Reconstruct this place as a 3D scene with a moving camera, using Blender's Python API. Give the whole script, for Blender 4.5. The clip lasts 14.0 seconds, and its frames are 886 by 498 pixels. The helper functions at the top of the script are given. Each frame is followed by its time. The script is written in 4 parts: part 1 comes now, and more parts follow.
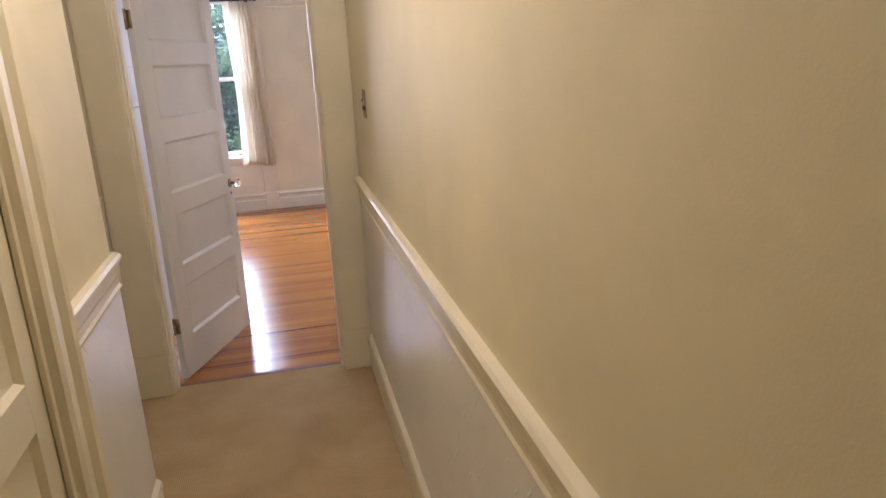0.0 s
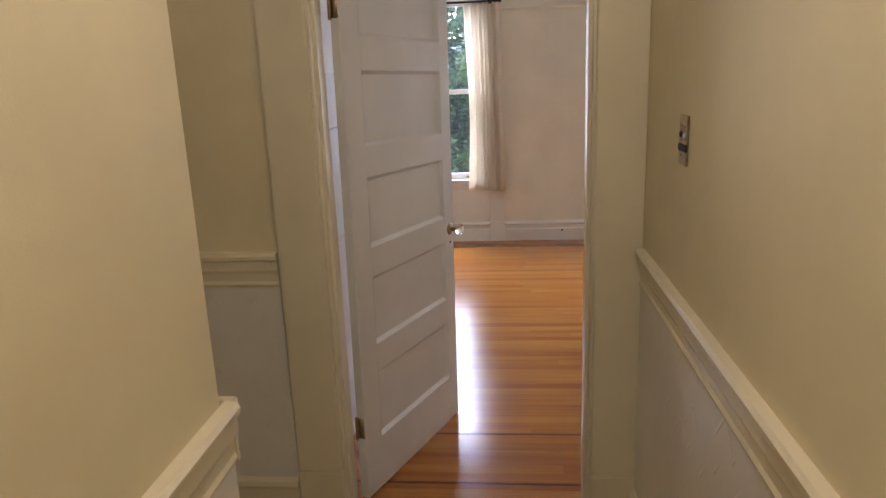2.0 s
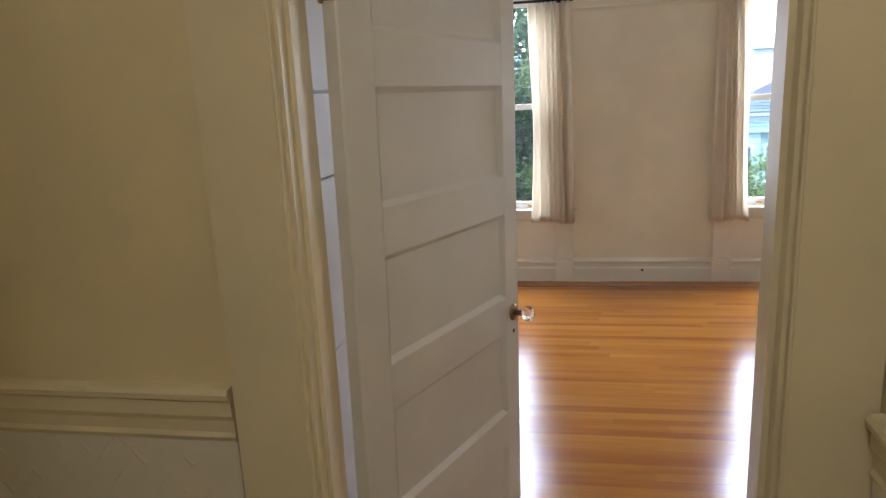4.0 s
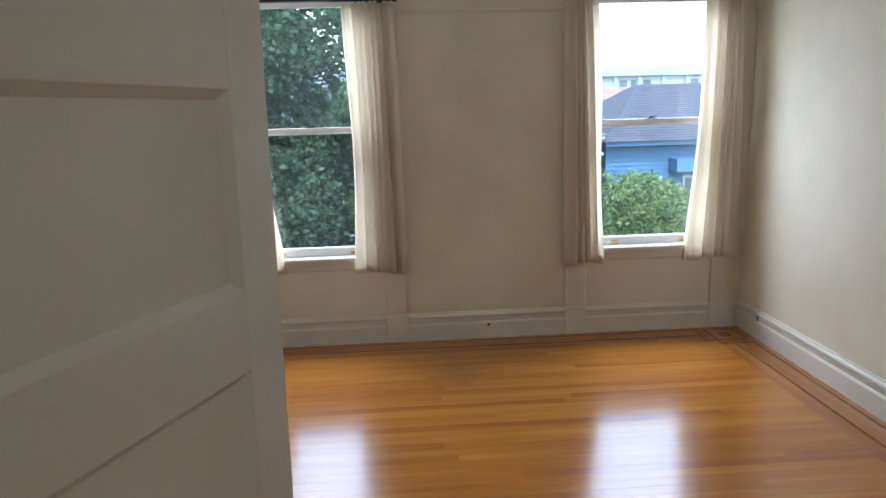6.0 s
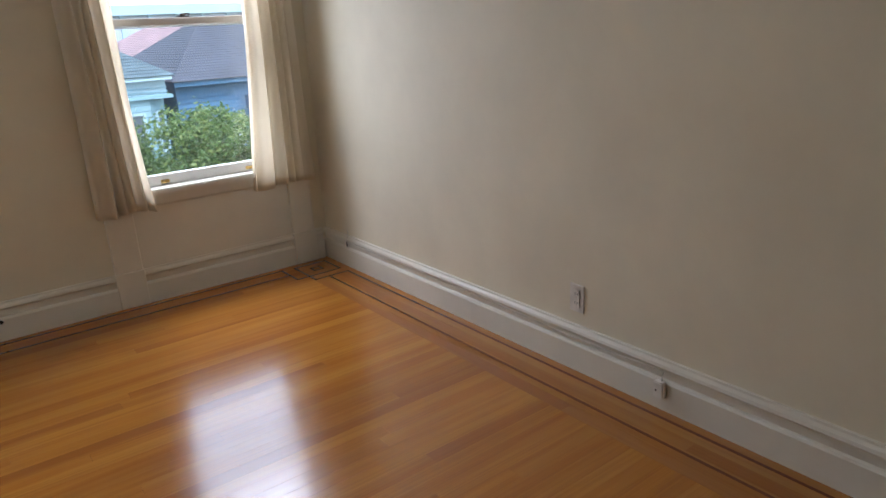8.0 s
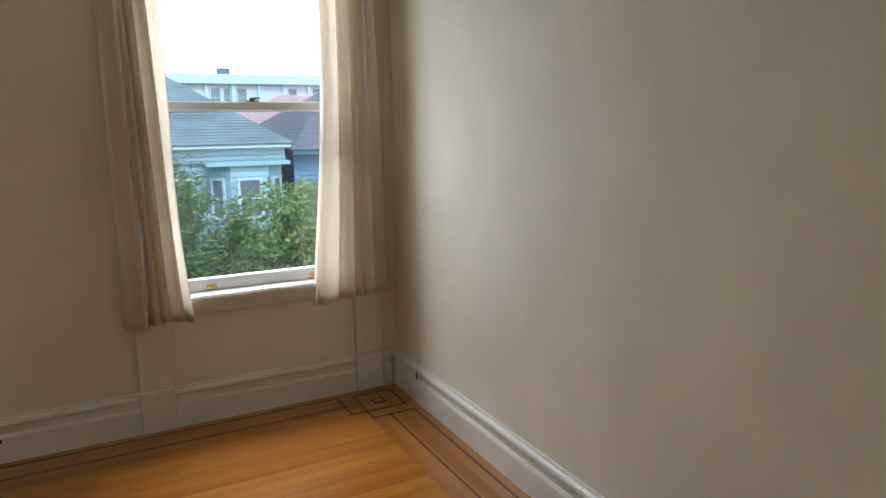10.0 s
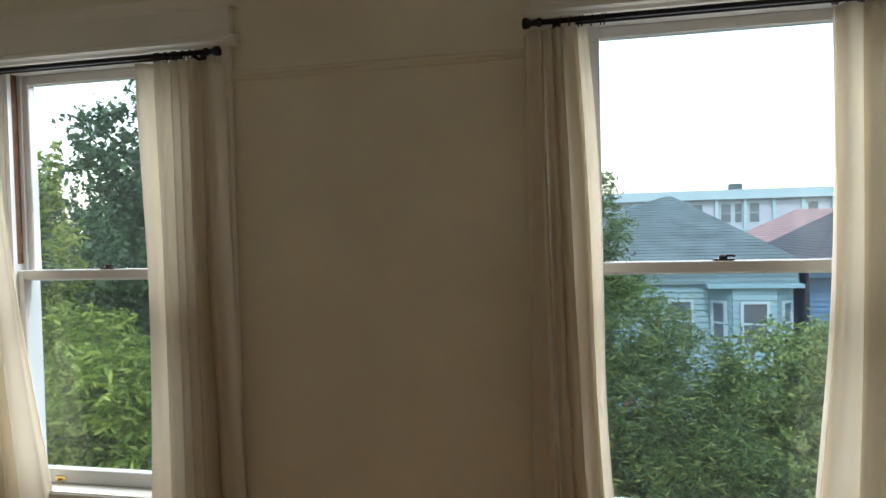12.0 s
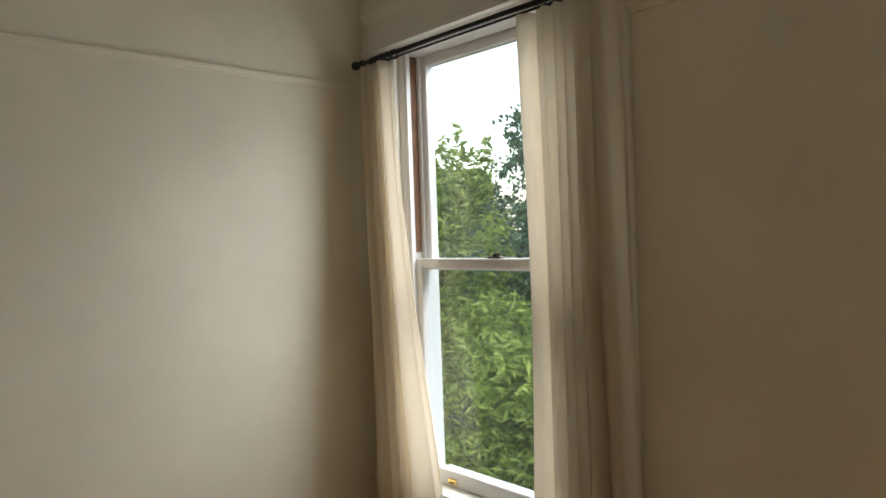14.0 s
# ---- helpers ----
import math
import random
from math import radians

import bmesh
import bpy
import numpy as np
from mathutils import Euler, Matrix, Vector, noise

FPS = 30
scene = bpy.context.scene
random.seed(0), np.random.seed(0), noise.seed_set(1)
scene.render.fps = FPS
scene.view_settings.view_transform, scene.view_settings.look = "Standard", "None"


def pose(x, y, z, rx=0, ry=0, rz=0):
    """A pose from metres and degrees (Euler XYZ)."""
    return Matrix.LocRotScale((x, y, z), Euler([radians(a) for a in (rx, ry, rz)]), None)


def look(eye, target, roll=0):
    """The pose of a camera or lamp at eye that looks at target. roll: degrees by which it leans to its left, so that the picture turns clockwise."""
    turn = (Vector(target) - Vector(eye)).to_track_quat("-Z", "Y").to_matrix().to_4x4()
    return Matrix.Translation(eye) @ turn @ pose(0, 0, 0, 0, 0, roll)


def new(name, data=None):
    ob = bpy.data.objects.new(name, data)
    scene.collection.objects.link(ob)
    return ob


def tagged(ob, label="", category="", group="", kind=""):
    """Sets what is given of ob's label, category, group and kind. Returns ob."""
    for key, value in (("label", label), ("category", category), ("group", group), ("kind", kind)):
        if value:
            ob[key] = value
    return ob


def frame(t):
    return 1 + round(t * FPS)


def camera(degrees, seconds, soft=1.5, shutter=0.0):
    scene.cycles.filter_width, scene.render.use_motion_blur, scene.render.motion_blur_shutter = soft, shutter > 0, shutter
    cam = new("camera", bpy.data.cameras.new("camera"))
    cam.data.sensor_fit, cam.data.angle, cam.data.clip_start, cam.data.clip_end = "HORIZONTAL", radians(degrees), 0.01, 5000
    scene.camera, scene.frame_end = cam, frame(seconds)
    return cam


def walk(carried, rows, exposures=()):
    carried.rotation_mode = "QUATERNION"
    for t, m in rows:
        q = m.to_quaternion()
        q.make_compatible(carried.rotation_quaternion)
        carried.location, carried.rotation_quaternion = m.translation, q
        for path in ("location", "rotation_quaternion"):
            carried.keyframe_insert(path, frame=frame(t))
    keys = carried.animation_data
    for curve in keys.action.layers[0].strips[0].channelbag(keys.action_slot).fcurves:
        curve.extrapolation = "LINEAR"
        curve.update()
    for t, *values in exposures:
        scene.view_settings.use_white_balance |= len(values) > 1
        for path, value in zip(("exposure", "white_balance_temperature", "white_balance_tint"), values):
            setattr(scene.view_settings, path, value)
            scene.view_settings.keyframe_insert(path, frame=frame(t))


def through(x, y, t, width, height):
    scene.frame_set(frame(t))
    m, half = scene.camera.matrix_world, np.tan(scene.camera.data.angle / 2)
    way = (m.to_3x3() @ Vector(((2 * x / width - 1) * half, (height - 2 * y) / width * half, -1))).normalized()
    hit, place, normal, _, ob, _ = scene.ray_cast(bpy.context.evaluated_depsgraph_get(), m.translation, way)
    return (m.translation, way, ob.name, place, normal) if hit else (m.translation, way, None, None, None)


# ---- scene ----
cam = camera(65.7, 14.0)
PATH = [
    (0, (-0.098, -0.268, 1.577), (0.324, 1.607, 1.021), -2.9),
    (0.5, (-0.193, 0.074, 1.561), (0.084, 1.978, 1.018), -3.2),
    (0.7, (-0.213, 0.185, 1.567), (0.053, 2.099, 1.053), -4.3),
    (1, (-0.226, 0.344, 1.58), (0.045, 2.25, 1.036), -2.8),
    (1.5, (-0.172, 0.634, 1.574), (-0.09, 2.571, 1.086), -3.0),
    (2, (-0.161, 0.949, 1.55), (-0.353, 2.878, 1.059), -2.3),
    (2.5, (-0.178, 1.216, 1.579), (-0.492, 3.136, 1.114), -4.0),
    (2.7, (-0.182, 1.314, 1.582), (-0.493, 3.24, 1.14), -4.2),
    (4.8, (-0.298, 2.305, 1.552), (-0.649, 4.211, 1.059), -1.6),
    (5, (-0.291, 2.428, 1.55), (-0.597, 4.335, 1.031), -1.4),
    (5.5, (-0.224, 2.737, 1.564), (-0.429, 4.673, 1.105), -2.4),
    (5.8, (-0.223, 2.887, 1.552), (-0.282, 4.834, 1.093), -1.9),
    (6, (-0.233, 2.974, 1.543), (-0.108, 4.927, 1.129), -1.5),
    (6.2, (-0.236, 3.099, 1.499), (0.133, 5.02, 1.084), -1.6),
    (6.5, (-0.25, 3.225, 1.437), (0.386, 5.066, 0.951), -2.4),
    (7, (-0.072, 3.419, 1.353), (0.695, 5.183, 0.805), -2.6),
    (7.2, (-0.034, 3.453, 1.32), (0.764, 5.189, 0.729), -3.1),
    (7.5, (0.079, 3.529, 1.293), (1.054, 5.155, 0.656), -3.1),
    (7.7, (0.142, 3.6, 1.293), (1.279, 5.124, 0.67), -3.0),
    (9.8, (0.651, 4.189, 1.378), (1.619, 5.885, 0.945), -0.7),
    (10, (0.706, 4.279, 1.381), (1.629, 6.007, 0.982), -0.2),
    (10.3, (0.775, 4.407, 1.391), (1.673, 6.162, 1.053), -1.2),
    (10.5, (0.844, 4.493, 1.402), (1.621, 6.317, 1.135), -0.8),
    (11, (0.998, 4.688, 1.464), (1.279, 6.661, 1.303), 1.5),
    (11.5, (1.054, 4.893, 1.509), (0.977, 6.886, 1.364), 0.2),
    (11.8, (1.032, 5.03, 1.524), (0.734, 7.005, 1.426), -0.8),
    (12, (1.028, 5.131, 1.528), (0.6, 7.084, 1.476), -1.4),
    (12.5, (1.008, 5.294, 1.511), (0.201, 7.12, 1.387), -4.3),
    (13, (1.032, 5.447, 1.479), (-0.083, 7.107, 1.439), -1.2),
    (13.5, (0.923, 5.547, 1.486), (-0.365, 7.073, 1.365), -1.8),
    (14, (0.812, 5.706, 1.495), (-0.66, 7.059, 1.459), -2.0),
]
EXPOSURES = [(0.0, 3.0, 5300, 24), (0.7, 2.52, 5350, 25), (1.5, 2.35, 5450, 23), (2.5, 2.55, 5600, 19), (5.0, 2.15, 5450, 10), (6.0, 1.88, 5250, 9), (7.5, 1.62, 5580, 12), (10.0, 1.4, 5650, 9), (11.5, 1.1, 5700, 4), (12.5, 0.82, 6100, 6), (14.0, 1.02, 6250, 7)]
walk(cam, [(t, look(eye, target, roll)) for t, eye, target, roll in PATH], EXPOSURES)

# ---- world and light ----
world = bpy.data.worlds.new("sky")
scene.world = world
world.use_nodes = True
wt = world.node_tree
sky = wt.nodes.new("ShaderNodeTexSky")
sky.sky_type, sky.sun_disc = "NISHITA", False
sky.sun_elevation, sky.sun_rotation = radians(52), radians(180)
sky.dust_density, sky.air_density, sky.ozone_density = 1.3, 1.7, 0.6
veil = wt.nodes.new("ShaderNodeMix")          # thin even cloud over the whole sky
veil.data_type, veil.blend_type = "RGBA", "ADD"
veil.inputs[0].default_value, veil.inputs[7].default_value = 1.0, (3.0, 3.05, 3.1, 1)
wt.links.new(sky.outputs[0], veil.inputs[6])
wt.links.new(veil.outputs[2], wt.nodes["Background"].inputs[0])
wt.nodes["Background"].inputs[1].default_value = 0.15

sun_data = bpy.data.lights.new("sun", "SUN")
sun_data.energy, sun_data.angle, sun_data.color = 1.4, radians(12), (1.0, 0.95, 0.88)
sun_lamp = new("sun", sun_data)
sun_lamp.matrix_world = look((0, -16.0, 20.5), (0, 0, 0))

hall_bulb = bpy.data.lights.new("hall_bulb", "POINT")
hall_bulb.energy, hall_bulb.color, hall_bulb.shadow_soft_size = 3.15, (1.0, 0.88, 0.76), 0.09
new("hall_bulb", hall_bulb).location = (-0.22, 1.35, 2.45)


# added area lamp, stands in for high sky, just outside and above the openings
sky_fill_data = bpy.data.lights.new("window_skylight", "AREA")
sky_fill_data.shape, sky_fill_data.size, sky_fill_data.size_y = "RECTANGLE", 7.0, 1.6
sky_fill_data.energy, sky_fill_data.color = 125.0, (1.0, 0.975, 0.985)
new("window_skylight", sky_fill_data).matrix_world = look((1.05, 9.0, 3.62), (1.05, 7.3, 2.62))

# added area lamps in both window openings stand in for daylight; the first is narrower
for centre, width, watts in ((-0.85, 0.58, 2.9), (1.38, 0.70, 2.8)):
    opening_light = bpy.data.lights.new("opening_fill", "AREA")
    opening_light.shape, opening_light.size, opening_light.size_y = "RECTANGLE", width, 1.42
    opening_light.energy, opening_light.color = watts, (1.0, 0.97, 0.985)
    new("opening_fill", opening_light).matrix_world = look((centre, 7.362, 1.39), (centre, 5.0, 1.39))


# ---- materials ----
def material(name):
    m = bpy.data.materials.new(name)
    m.use_nodes = True
    return m, m.node_tree, m.node_tree.nodes["Principled BSDF"]


def coords(nt, scale=(1, 1, 1), obj=False):
    c = nt.nodes.new("ShaderNodeTexCoord")
    mp = nt.nodes.new("ShaderNodeMapping")
    mp.inputs["Scale"].default_value = scale
    nt.links.new(c.outputs["Object"], mp.inputs[0])
    return mp.outputs[0]


def noise_tex(nt, vec, scale, detail=4.0, rough=0.55):
    n = nt.nodes.new("ShaderNodeTexNoise")
    n.inputs["Scale"].default_value, n.inputs["Detail"].default_value = scale, detail
    n.inputs["Roughness"].default_value = rough
    if vec is not None:
        nt.links.new(vec, n.inputs["Vector"])
    return n.outputs["Fac"]


def ramp(nt, fac, stops):
    r = nt.nodes.new("ShaderNodeValToRGB")
    els = r.color_ramp.elements
    while len(els) < len(stops):
        els.new(0.5)
    for e, (p, c) in zip(els, stops):
        e.position, e.color = p, (*c, 1)
    nt.links.new(fac, r.inputs[0])
    return r.outputs[0]


def bump(nt, bsdf, fac, strength, distance=0.002):
    b = nt.nodes.new("ShaderNodeBump")
    b.inputs["Strength"].default_value, b.inputs["Distance"].default_value = strength, distance
    nt.links.new(fac, b.inputs["Height"])
    nt.links.new(b.outputs[0], bsdf.inputs["Normal"])
    return b


def mixed(nt, a, b, fac, mode="MIX"):
    m = nt.nodes.new("ShaderNodeMix")
    m.data_type, m.blend_type = "RGBA", mode
    for s, v in ((m.inputs[0], fac), (m.inputs[6], a), (m.inputs[7], b)):
        if isinstance(v, (int, float)):
            s.default_value = v
        elif isinstance(v, tuple):
            s.default_value = (*v, 1)
        else:
            nt.links.new(v, s)
    return m.outputs[2]


def painted(name, colour, rough=0.6, grain=220, relief=0.25, wear=0.06):
    """Paint with soft stains and a fine roller or brush grain."""
    m, nt, b = material(name)
    vec = coords(nt)
    dark = tuple(c * (1 - wear * 1.6) for c in colour)
    light = tuple(min(1, c * (1 + wear * 0.5)) for c in colour)
    nt.links.new(ramp(nt, noise_tex(nt, vec, 2.3, 5), [(0.3, dark), (0.7, light)]), b.inputs["Base Color"])
    b.inputs["Roughness"].default_value = rough
    bump(nt, b, noise_tex(nt, vec, grain, 3), relief, 0.0012)
    return m


WALL_HALL = painted("hall_wall_paint", (0.78, 0.685, 0.42), 0.62)
WALL_ROOM = painted("room_wall_paint", (0.785, 0.745, 0.60), 0.65)
CEILING = painted("ceiling_paint", (0.82, 0.79, 0.72), 0.8)
TRIM = painted("trim_paint", (0.79, 0.77, 0.68), 0.38, 90, 0.15)
TRIM_HALL = painted("hall_trim_paint", (0.80, 0.72, 0.49), 0.36, 90, 0.15)
DOOR_PAINT = painted("door_paint", (0.79, 0.78, 0.73), 0.4, 60, 0.18)
CUP_PAINT = painted("cupboard_paint", (0.86, 0.87, 0.88), 0.45, 60, 0.12)
SASH = painted("sash_paint", (0.83, 0.82, 0.79), 0.35, 90, 0.15)


def lincrusta():
    """Painted dado paper pressed with faint, broken chevrons."""
    m, nt, b = material("embossed_dado")
    vec = coords(nt)
    tone = noise_tex(nt, vec, 3.0, 5)
    nt.links.new(ramp(nt, tone, [(0.3, (0.74, 0.70, 0.585)), (0.7, (0.82, 0.78, 0.67))]), b.inputs["Base Color"])
    b.inputs["Roughness"].default_value = 0.33

    def calc(op, p, q=0.0):
        n = nt.nodes.new("ShaderNodeMath")
        n.operation = op
        for sock, v in zip(n.inputs, (p, q)):
            if isinstance(v, float):
                sock.default_value = v
            else:
                nt.links.new(v, sock)
        return n.outputs[0]

    sep = nt.nodes.new("ShaderNodeSeparateXYZ")
    nt.links.new(vec, sep.inputs[0])
    along = calc("ADD", sep.outputs["X"], sep.outputs["Y"])
    zig = calc("PINGPONG", along, 0.055)
    line = calc("PINGPONG", calc("ADD", sep.outputs["Z"], calc("MULTIPLY", zig, 1.2)), 0.045)
    ridge = ramp(nt, calc("MULTIPLY", line, 22.0), [(0.0, (1.0,) * 3), (0.18, (0.0,) * 3)])
    broken = ramp(nt, noise_tex(nt, vec, 14, 3), [(0.50, (0.0,) * 3), (0.62, (1.0,) * 3)])
    height = mixed(nt, (0.0, 0.0, 0.0), ridge, broken)
    rough = mixed(nt, height, noise_tex(nt, vec, 60, 4), 0.12)
    bump(nt, b, rough, 0.5, 0.004)
    return m


DADO = lincrusta()


def carpet_mat():
    m, nt, b = material("ribbed_carpet")
    vec = coords(nt)
    w = nt.nodes.new("ShaderNodeTexWave")
    w.wave_type, w.bands_direction = "BANDS", "X"
    w.inputs["Scale"].default_value, w.inputs["Distortion"].default_value = 42, 0.6
    w.inputs["Detail"].default_value = 2
    nt.links.new(vec, w.inputs["Vector"])
    base = ramp(nt, noise_tex(nt, vec, 3.5, 6), [(0.3, (0.45, 0.32, 0.135)), (0.72, (0.56, 0.42, 0.20))])
    col = mixed(nt, base, (0.24, 0.17, 0.09), ramp(nt, w.outputs["Fac"], [(0.0, (0.28,) * 3), (0.5, (0.0,) * 3)]))
    nt.links.new(col, b.inputs["Base Color"])
    b.inputs["Roughness"].default_value = 0.95
    bump(nt, b, w.outputs["Fac"], 0.35, 0.003)
    return m


CARPET = carpet_mat()


def fir(name, ca, cb, cc, axis=0, gloss=0.17):
    """Vertical-grain fir boards under an amber varnish; each board takes its own tone."""
    m, nt, b = material(name)
    geo = nt.nodes.new("ShaderNodeNewGeometry")
    info = nt.nodes.new("ShaderNodeObjectInfo")
    add = nt.nodes.new("ShaderNodeVectorMath")
    add.operation = "MULTIPLY_ADD"
    comb = nt.nodes.new("ShaderNodeCombineXYZ")
    for i in range(3):
        nt.links.new(info.outputs["Random"], comb.inputs[i])
    nt.links.new(comb.outputs[0], add.inputs[0])
    add.inputs[1].default_value = (37, 53, 11)
    nt.links.new(geo.outputs["Position"], add.inputs[2])
    mp = nt.nodes.new("ShaderNodeMapping")
    mp.inputs["Scale"].default_value = (0.7, 55, 1) if axis == 0 else (55, 0.7, 1)
    nt.links.new(add.outputs[0], mp.inputs[0])
    mp2 = nt.nodes.new("ShaderNodeMapping")
    mp2.inputs["Scale"].default_value = (0.5, 7, 1) if axis == 0 else (7, 0.5, 1)
    nt.links.new(add.outputs[0], mp2.inputs[0])
    grain = noise_tex(nt, mp.outputs[0], 2.0, 5, 0.65)
    broad = noise_tex(nt, mp2.outputs[0], 1.6, 3)
    tone = ramp(nt, info.outputs["Random"], [(0.0, tuple(0.6 * p + 0.4 * q for p, q in zip(ca, cb))), (0.16, tuple(0.3 * p + 0.7 * q for p, q in zip(ca, cb))), (0.5, cb), (0.8, tuple(0.7 * p + 0.3 * q for p, q in zip(cb, cc))), (1.0, tuple(0.35 * p + 0.65 * q for p, q in zip(cb, cc)))])
    col = mixed(nt, tone, ca, ramp(nt, grain, [(0.42, (0.0,) * 3), (0.75, (0.6,) * 3)]))
    col = mixed(nt, col, cc, ramp(nt, broad, [(0.42, (0.0,) * 3), (0.75, (0.7,) * 3)]))
    nt.links.new(col, b.inputs["Base Color"])
    nt.links.new(ramp(nt, noise_tex(nt, mp2.outputs[0], 3.0, 3), [(0.2, (gloss - 0.03,) * 3), (0.8, (gloss + 0.05,) * 3)]), b.inputs["Roughness"])
    b.inputs["Coat Weight"].default_value, b.inputs["Coat Roughness"].default_value = 0.32, 0.16
    bump(nt, b, noise_tex(nt, mp.outputs[0], 1.0, 3), 0.12, 0.0012)
    return m


FIR_X = fir("fir_boards", (0.24, 0.076, 0.011), (0.43, 0.156, 0.015), (0.55, 0.245, 0.032), 0)
FIR_Y = fir("fir_border_boards", (0.26, 0.088, 0.016), (0.39, 0.155, 0.027), (0.49, 0.235, 0.05), 1)
INLAY = fir("inlay_wood", (0.10, 0.028, 0.010), (0.15, 0.045, 0.014), (0.20, 0.065, 0.02), 0)


def cloth():
    m, nt, b = material("cream_curtain_cloth")
    vec = coords(nt)
    w = noise_tex(nt, vec, 420, 2)
    nt.links.new(ramp(nt, noise_tex(nt, vec, 5, 4), [(0.3, (0.81, 0.75, 0.62)), (0.7, (0.88, 0.83, 0.71))]), b.inputs["Base Color"])
    b.inputs["Roughness"].default_value = 0.9
    bump(nt, b, w, 0.3, 0.001)
    tr = nt.nodes.new("ShaderNodeBsdfTranslucent")
    tr.inputs[0].default_value = (0.90, 0.85, 0.75, 1)
    mx = nt.nodes.new("ShaderNodeMixShader")
    mx.inputs[0].default_value = 0.56
    nt.links.new(b.outputs[0], mx.inputs[1])
    nt.links.new(tr.outputs[0], mx.inputs[2])
    nt.links.new(mx.outputs[0], nt.nodes["Material Output"].inputs[0])
    return m


CLOTH = cloth()


def plain(name, colour, rough=0.5, metal=0.0, spread=0.12, scale=20):
    m, nt, b = material(name)
    vec = coords(nt)
    lo, hi = tuple(c * (1 - spread) for c in colour), tuple(min(1, c * (1 + spread)) for c in colour)
    nt.links.new(ramp(nt, noise_tex(nt, vec, scale, 4), [(0.3, lo), (0.7, hi)]), b.inputs["Base Color"])
    b.inputs["Roughness"].default_value, b.inputs["Metallic"].default_value = rough, metal
    return m


ROD = plain("blackened_iron", (0.025, 0.025, 0.028), 0.4, 0.7)
BRASS = plain("aged_brass", (0.36, 0.27, 0.15), 0.42, 0.9, 0.3, 60)
BRASS_BRIGHT = plain("polished_brass", (0.75, 0.55, 0.22), 0.25, 1.0)
DARK = plain("dark_void", (0.012, 0.011, 0.010), 0.7)
PLASTIC = plain("white_plastic", (0.74, 0.72, 0.66), 0.4)
CABLE = plain("cable_sheath", (0.68, 0.66, 0.60), 0.5)
PEARL = plain("pearl_button", (0.75, 0.73, 0.68), 0.25)
BRONZE = plain("dark_bronze", (0.06, 0.045, 0.035), 0.4, 0.8)
OLD_WOOD = plain("bare_window_track", (0.20, 0.10, 0.05), 0.7, 0.0, 0.3)


def glass(name, rough=0.0, colour=(1, 1, 1)):
    m, nt, b = material(name)
    b.inputs["Base Color"].default_value = (*colour, 1)
    b.inputs["Roughness"].default_value = rough
    b.inputs["Transmission Weight"].default_value = 1.0
    b.inputs["IOR"].default_value = 1.45
    return m


PANE = glass("window_glass", 0.0, (0.93, 0.95, 0.95))
_nt = PANE.node_tree
# thin dust film; its pale mix also imitates glare haze over the view
_dust_haze = _nt.nodes.new("ShaderNodeBsdfTranslucent")
_dust_haze.inputs[0].default_value = (0.9, 0.95, 1.0, 1)
_mix = _nt.nodes.new("ShaderNodeMixShader")
_nt.links.new(ramp(_nt, noise_tex(_nt, coords(_nt), 5, 5), [(0.3, (0.004,) * 3), (0.8, (0.007,) * 3)]), _mix.inputs[0])
_nt.links.new(_nt.nodes["Principled BSDF"].outputs[0], _mix.inputs[1])
_nt.links.new(_dust_haze.outputs[0], _mix.inputs[2])
_nt.links.new(_mix.outputs[0], _nt.nodes["Material Output"].inputs[0])
CRYSTAL = glass("cut_glass", 0.02)


def leafy(name, lo, mid, hi, through=0.42):
    m, nt, b = material(name)
    geo = nt.nodes.new("ShaderNodeNewGeometry")
    col = ramp(nt, geo.outputs["Random Per Island"], [(0.0, lo), (0.6, mid), (1.0, hi)])
    nt.links.new(col, b.inputs["Base Color"])
    b.inputs["Roughness"].default_value = 0.5
    tr = nt.nodes.new("ShaderNodeBsdfTranslucent")
    nt.links.new(col, tr.inputs[0])
    mx = nt.nodes.new("ShaderNodeMixShader")
    mx.inputs[0].default_value = through
    nt.links.new(b.outputs[0], mx.inputs[1])
    nt.links.new(tr.outputs[0], mx.inputs[2])
    nt.links.new(mx.outputs[0], nt.nodes["Material Output"].inputs[0])
    return m


LEAF_DARK = leafy("dark_leaves", (0.024, 0.055, 0.024), (0.045, 0.095, 0.040), (0.09, 0.16, 0.065))
LEAF_CYPRESS = leafy("cypress_sprays", (0.030, 0.066, 0.020), (0.068, 0.122, 0.032), (0.20, 0.25, 0.065))
LEAF_LIGHT = leafy("light_leaves", (0.065, 0.12, 0.03), (0.115, 0.18, 0.042), (0.27, 0.33, 0.10))
LEAF_LONG = leafy("long_leaves", (0.09, 0.15, 0.025), (0.19, 0.28, 0.045), (0.42, 0.50, 0.12), 0.55)
BARK = plain("bark", (0.09, 0.065, 0.045), 0.9, 0.0, 0.4, 8)
GRASS = plain("garden_ground", (0.07, 0.085, 0.04), 0.95, 0.0, 0.5, 0.6)


def siding(name, colour):
    m, nt, b = material(name)
    vec = coords(nt)
    nt.links.new(ramp(nt, noise_tex(nt, vec, 1.2, 5), [(0.3, tuple(c * 0.88 for c in colour)), (0.7, colour)]), b.inputs["Base Color"])
    b.inputs["Roughness"].default_value = 0.65
    return m


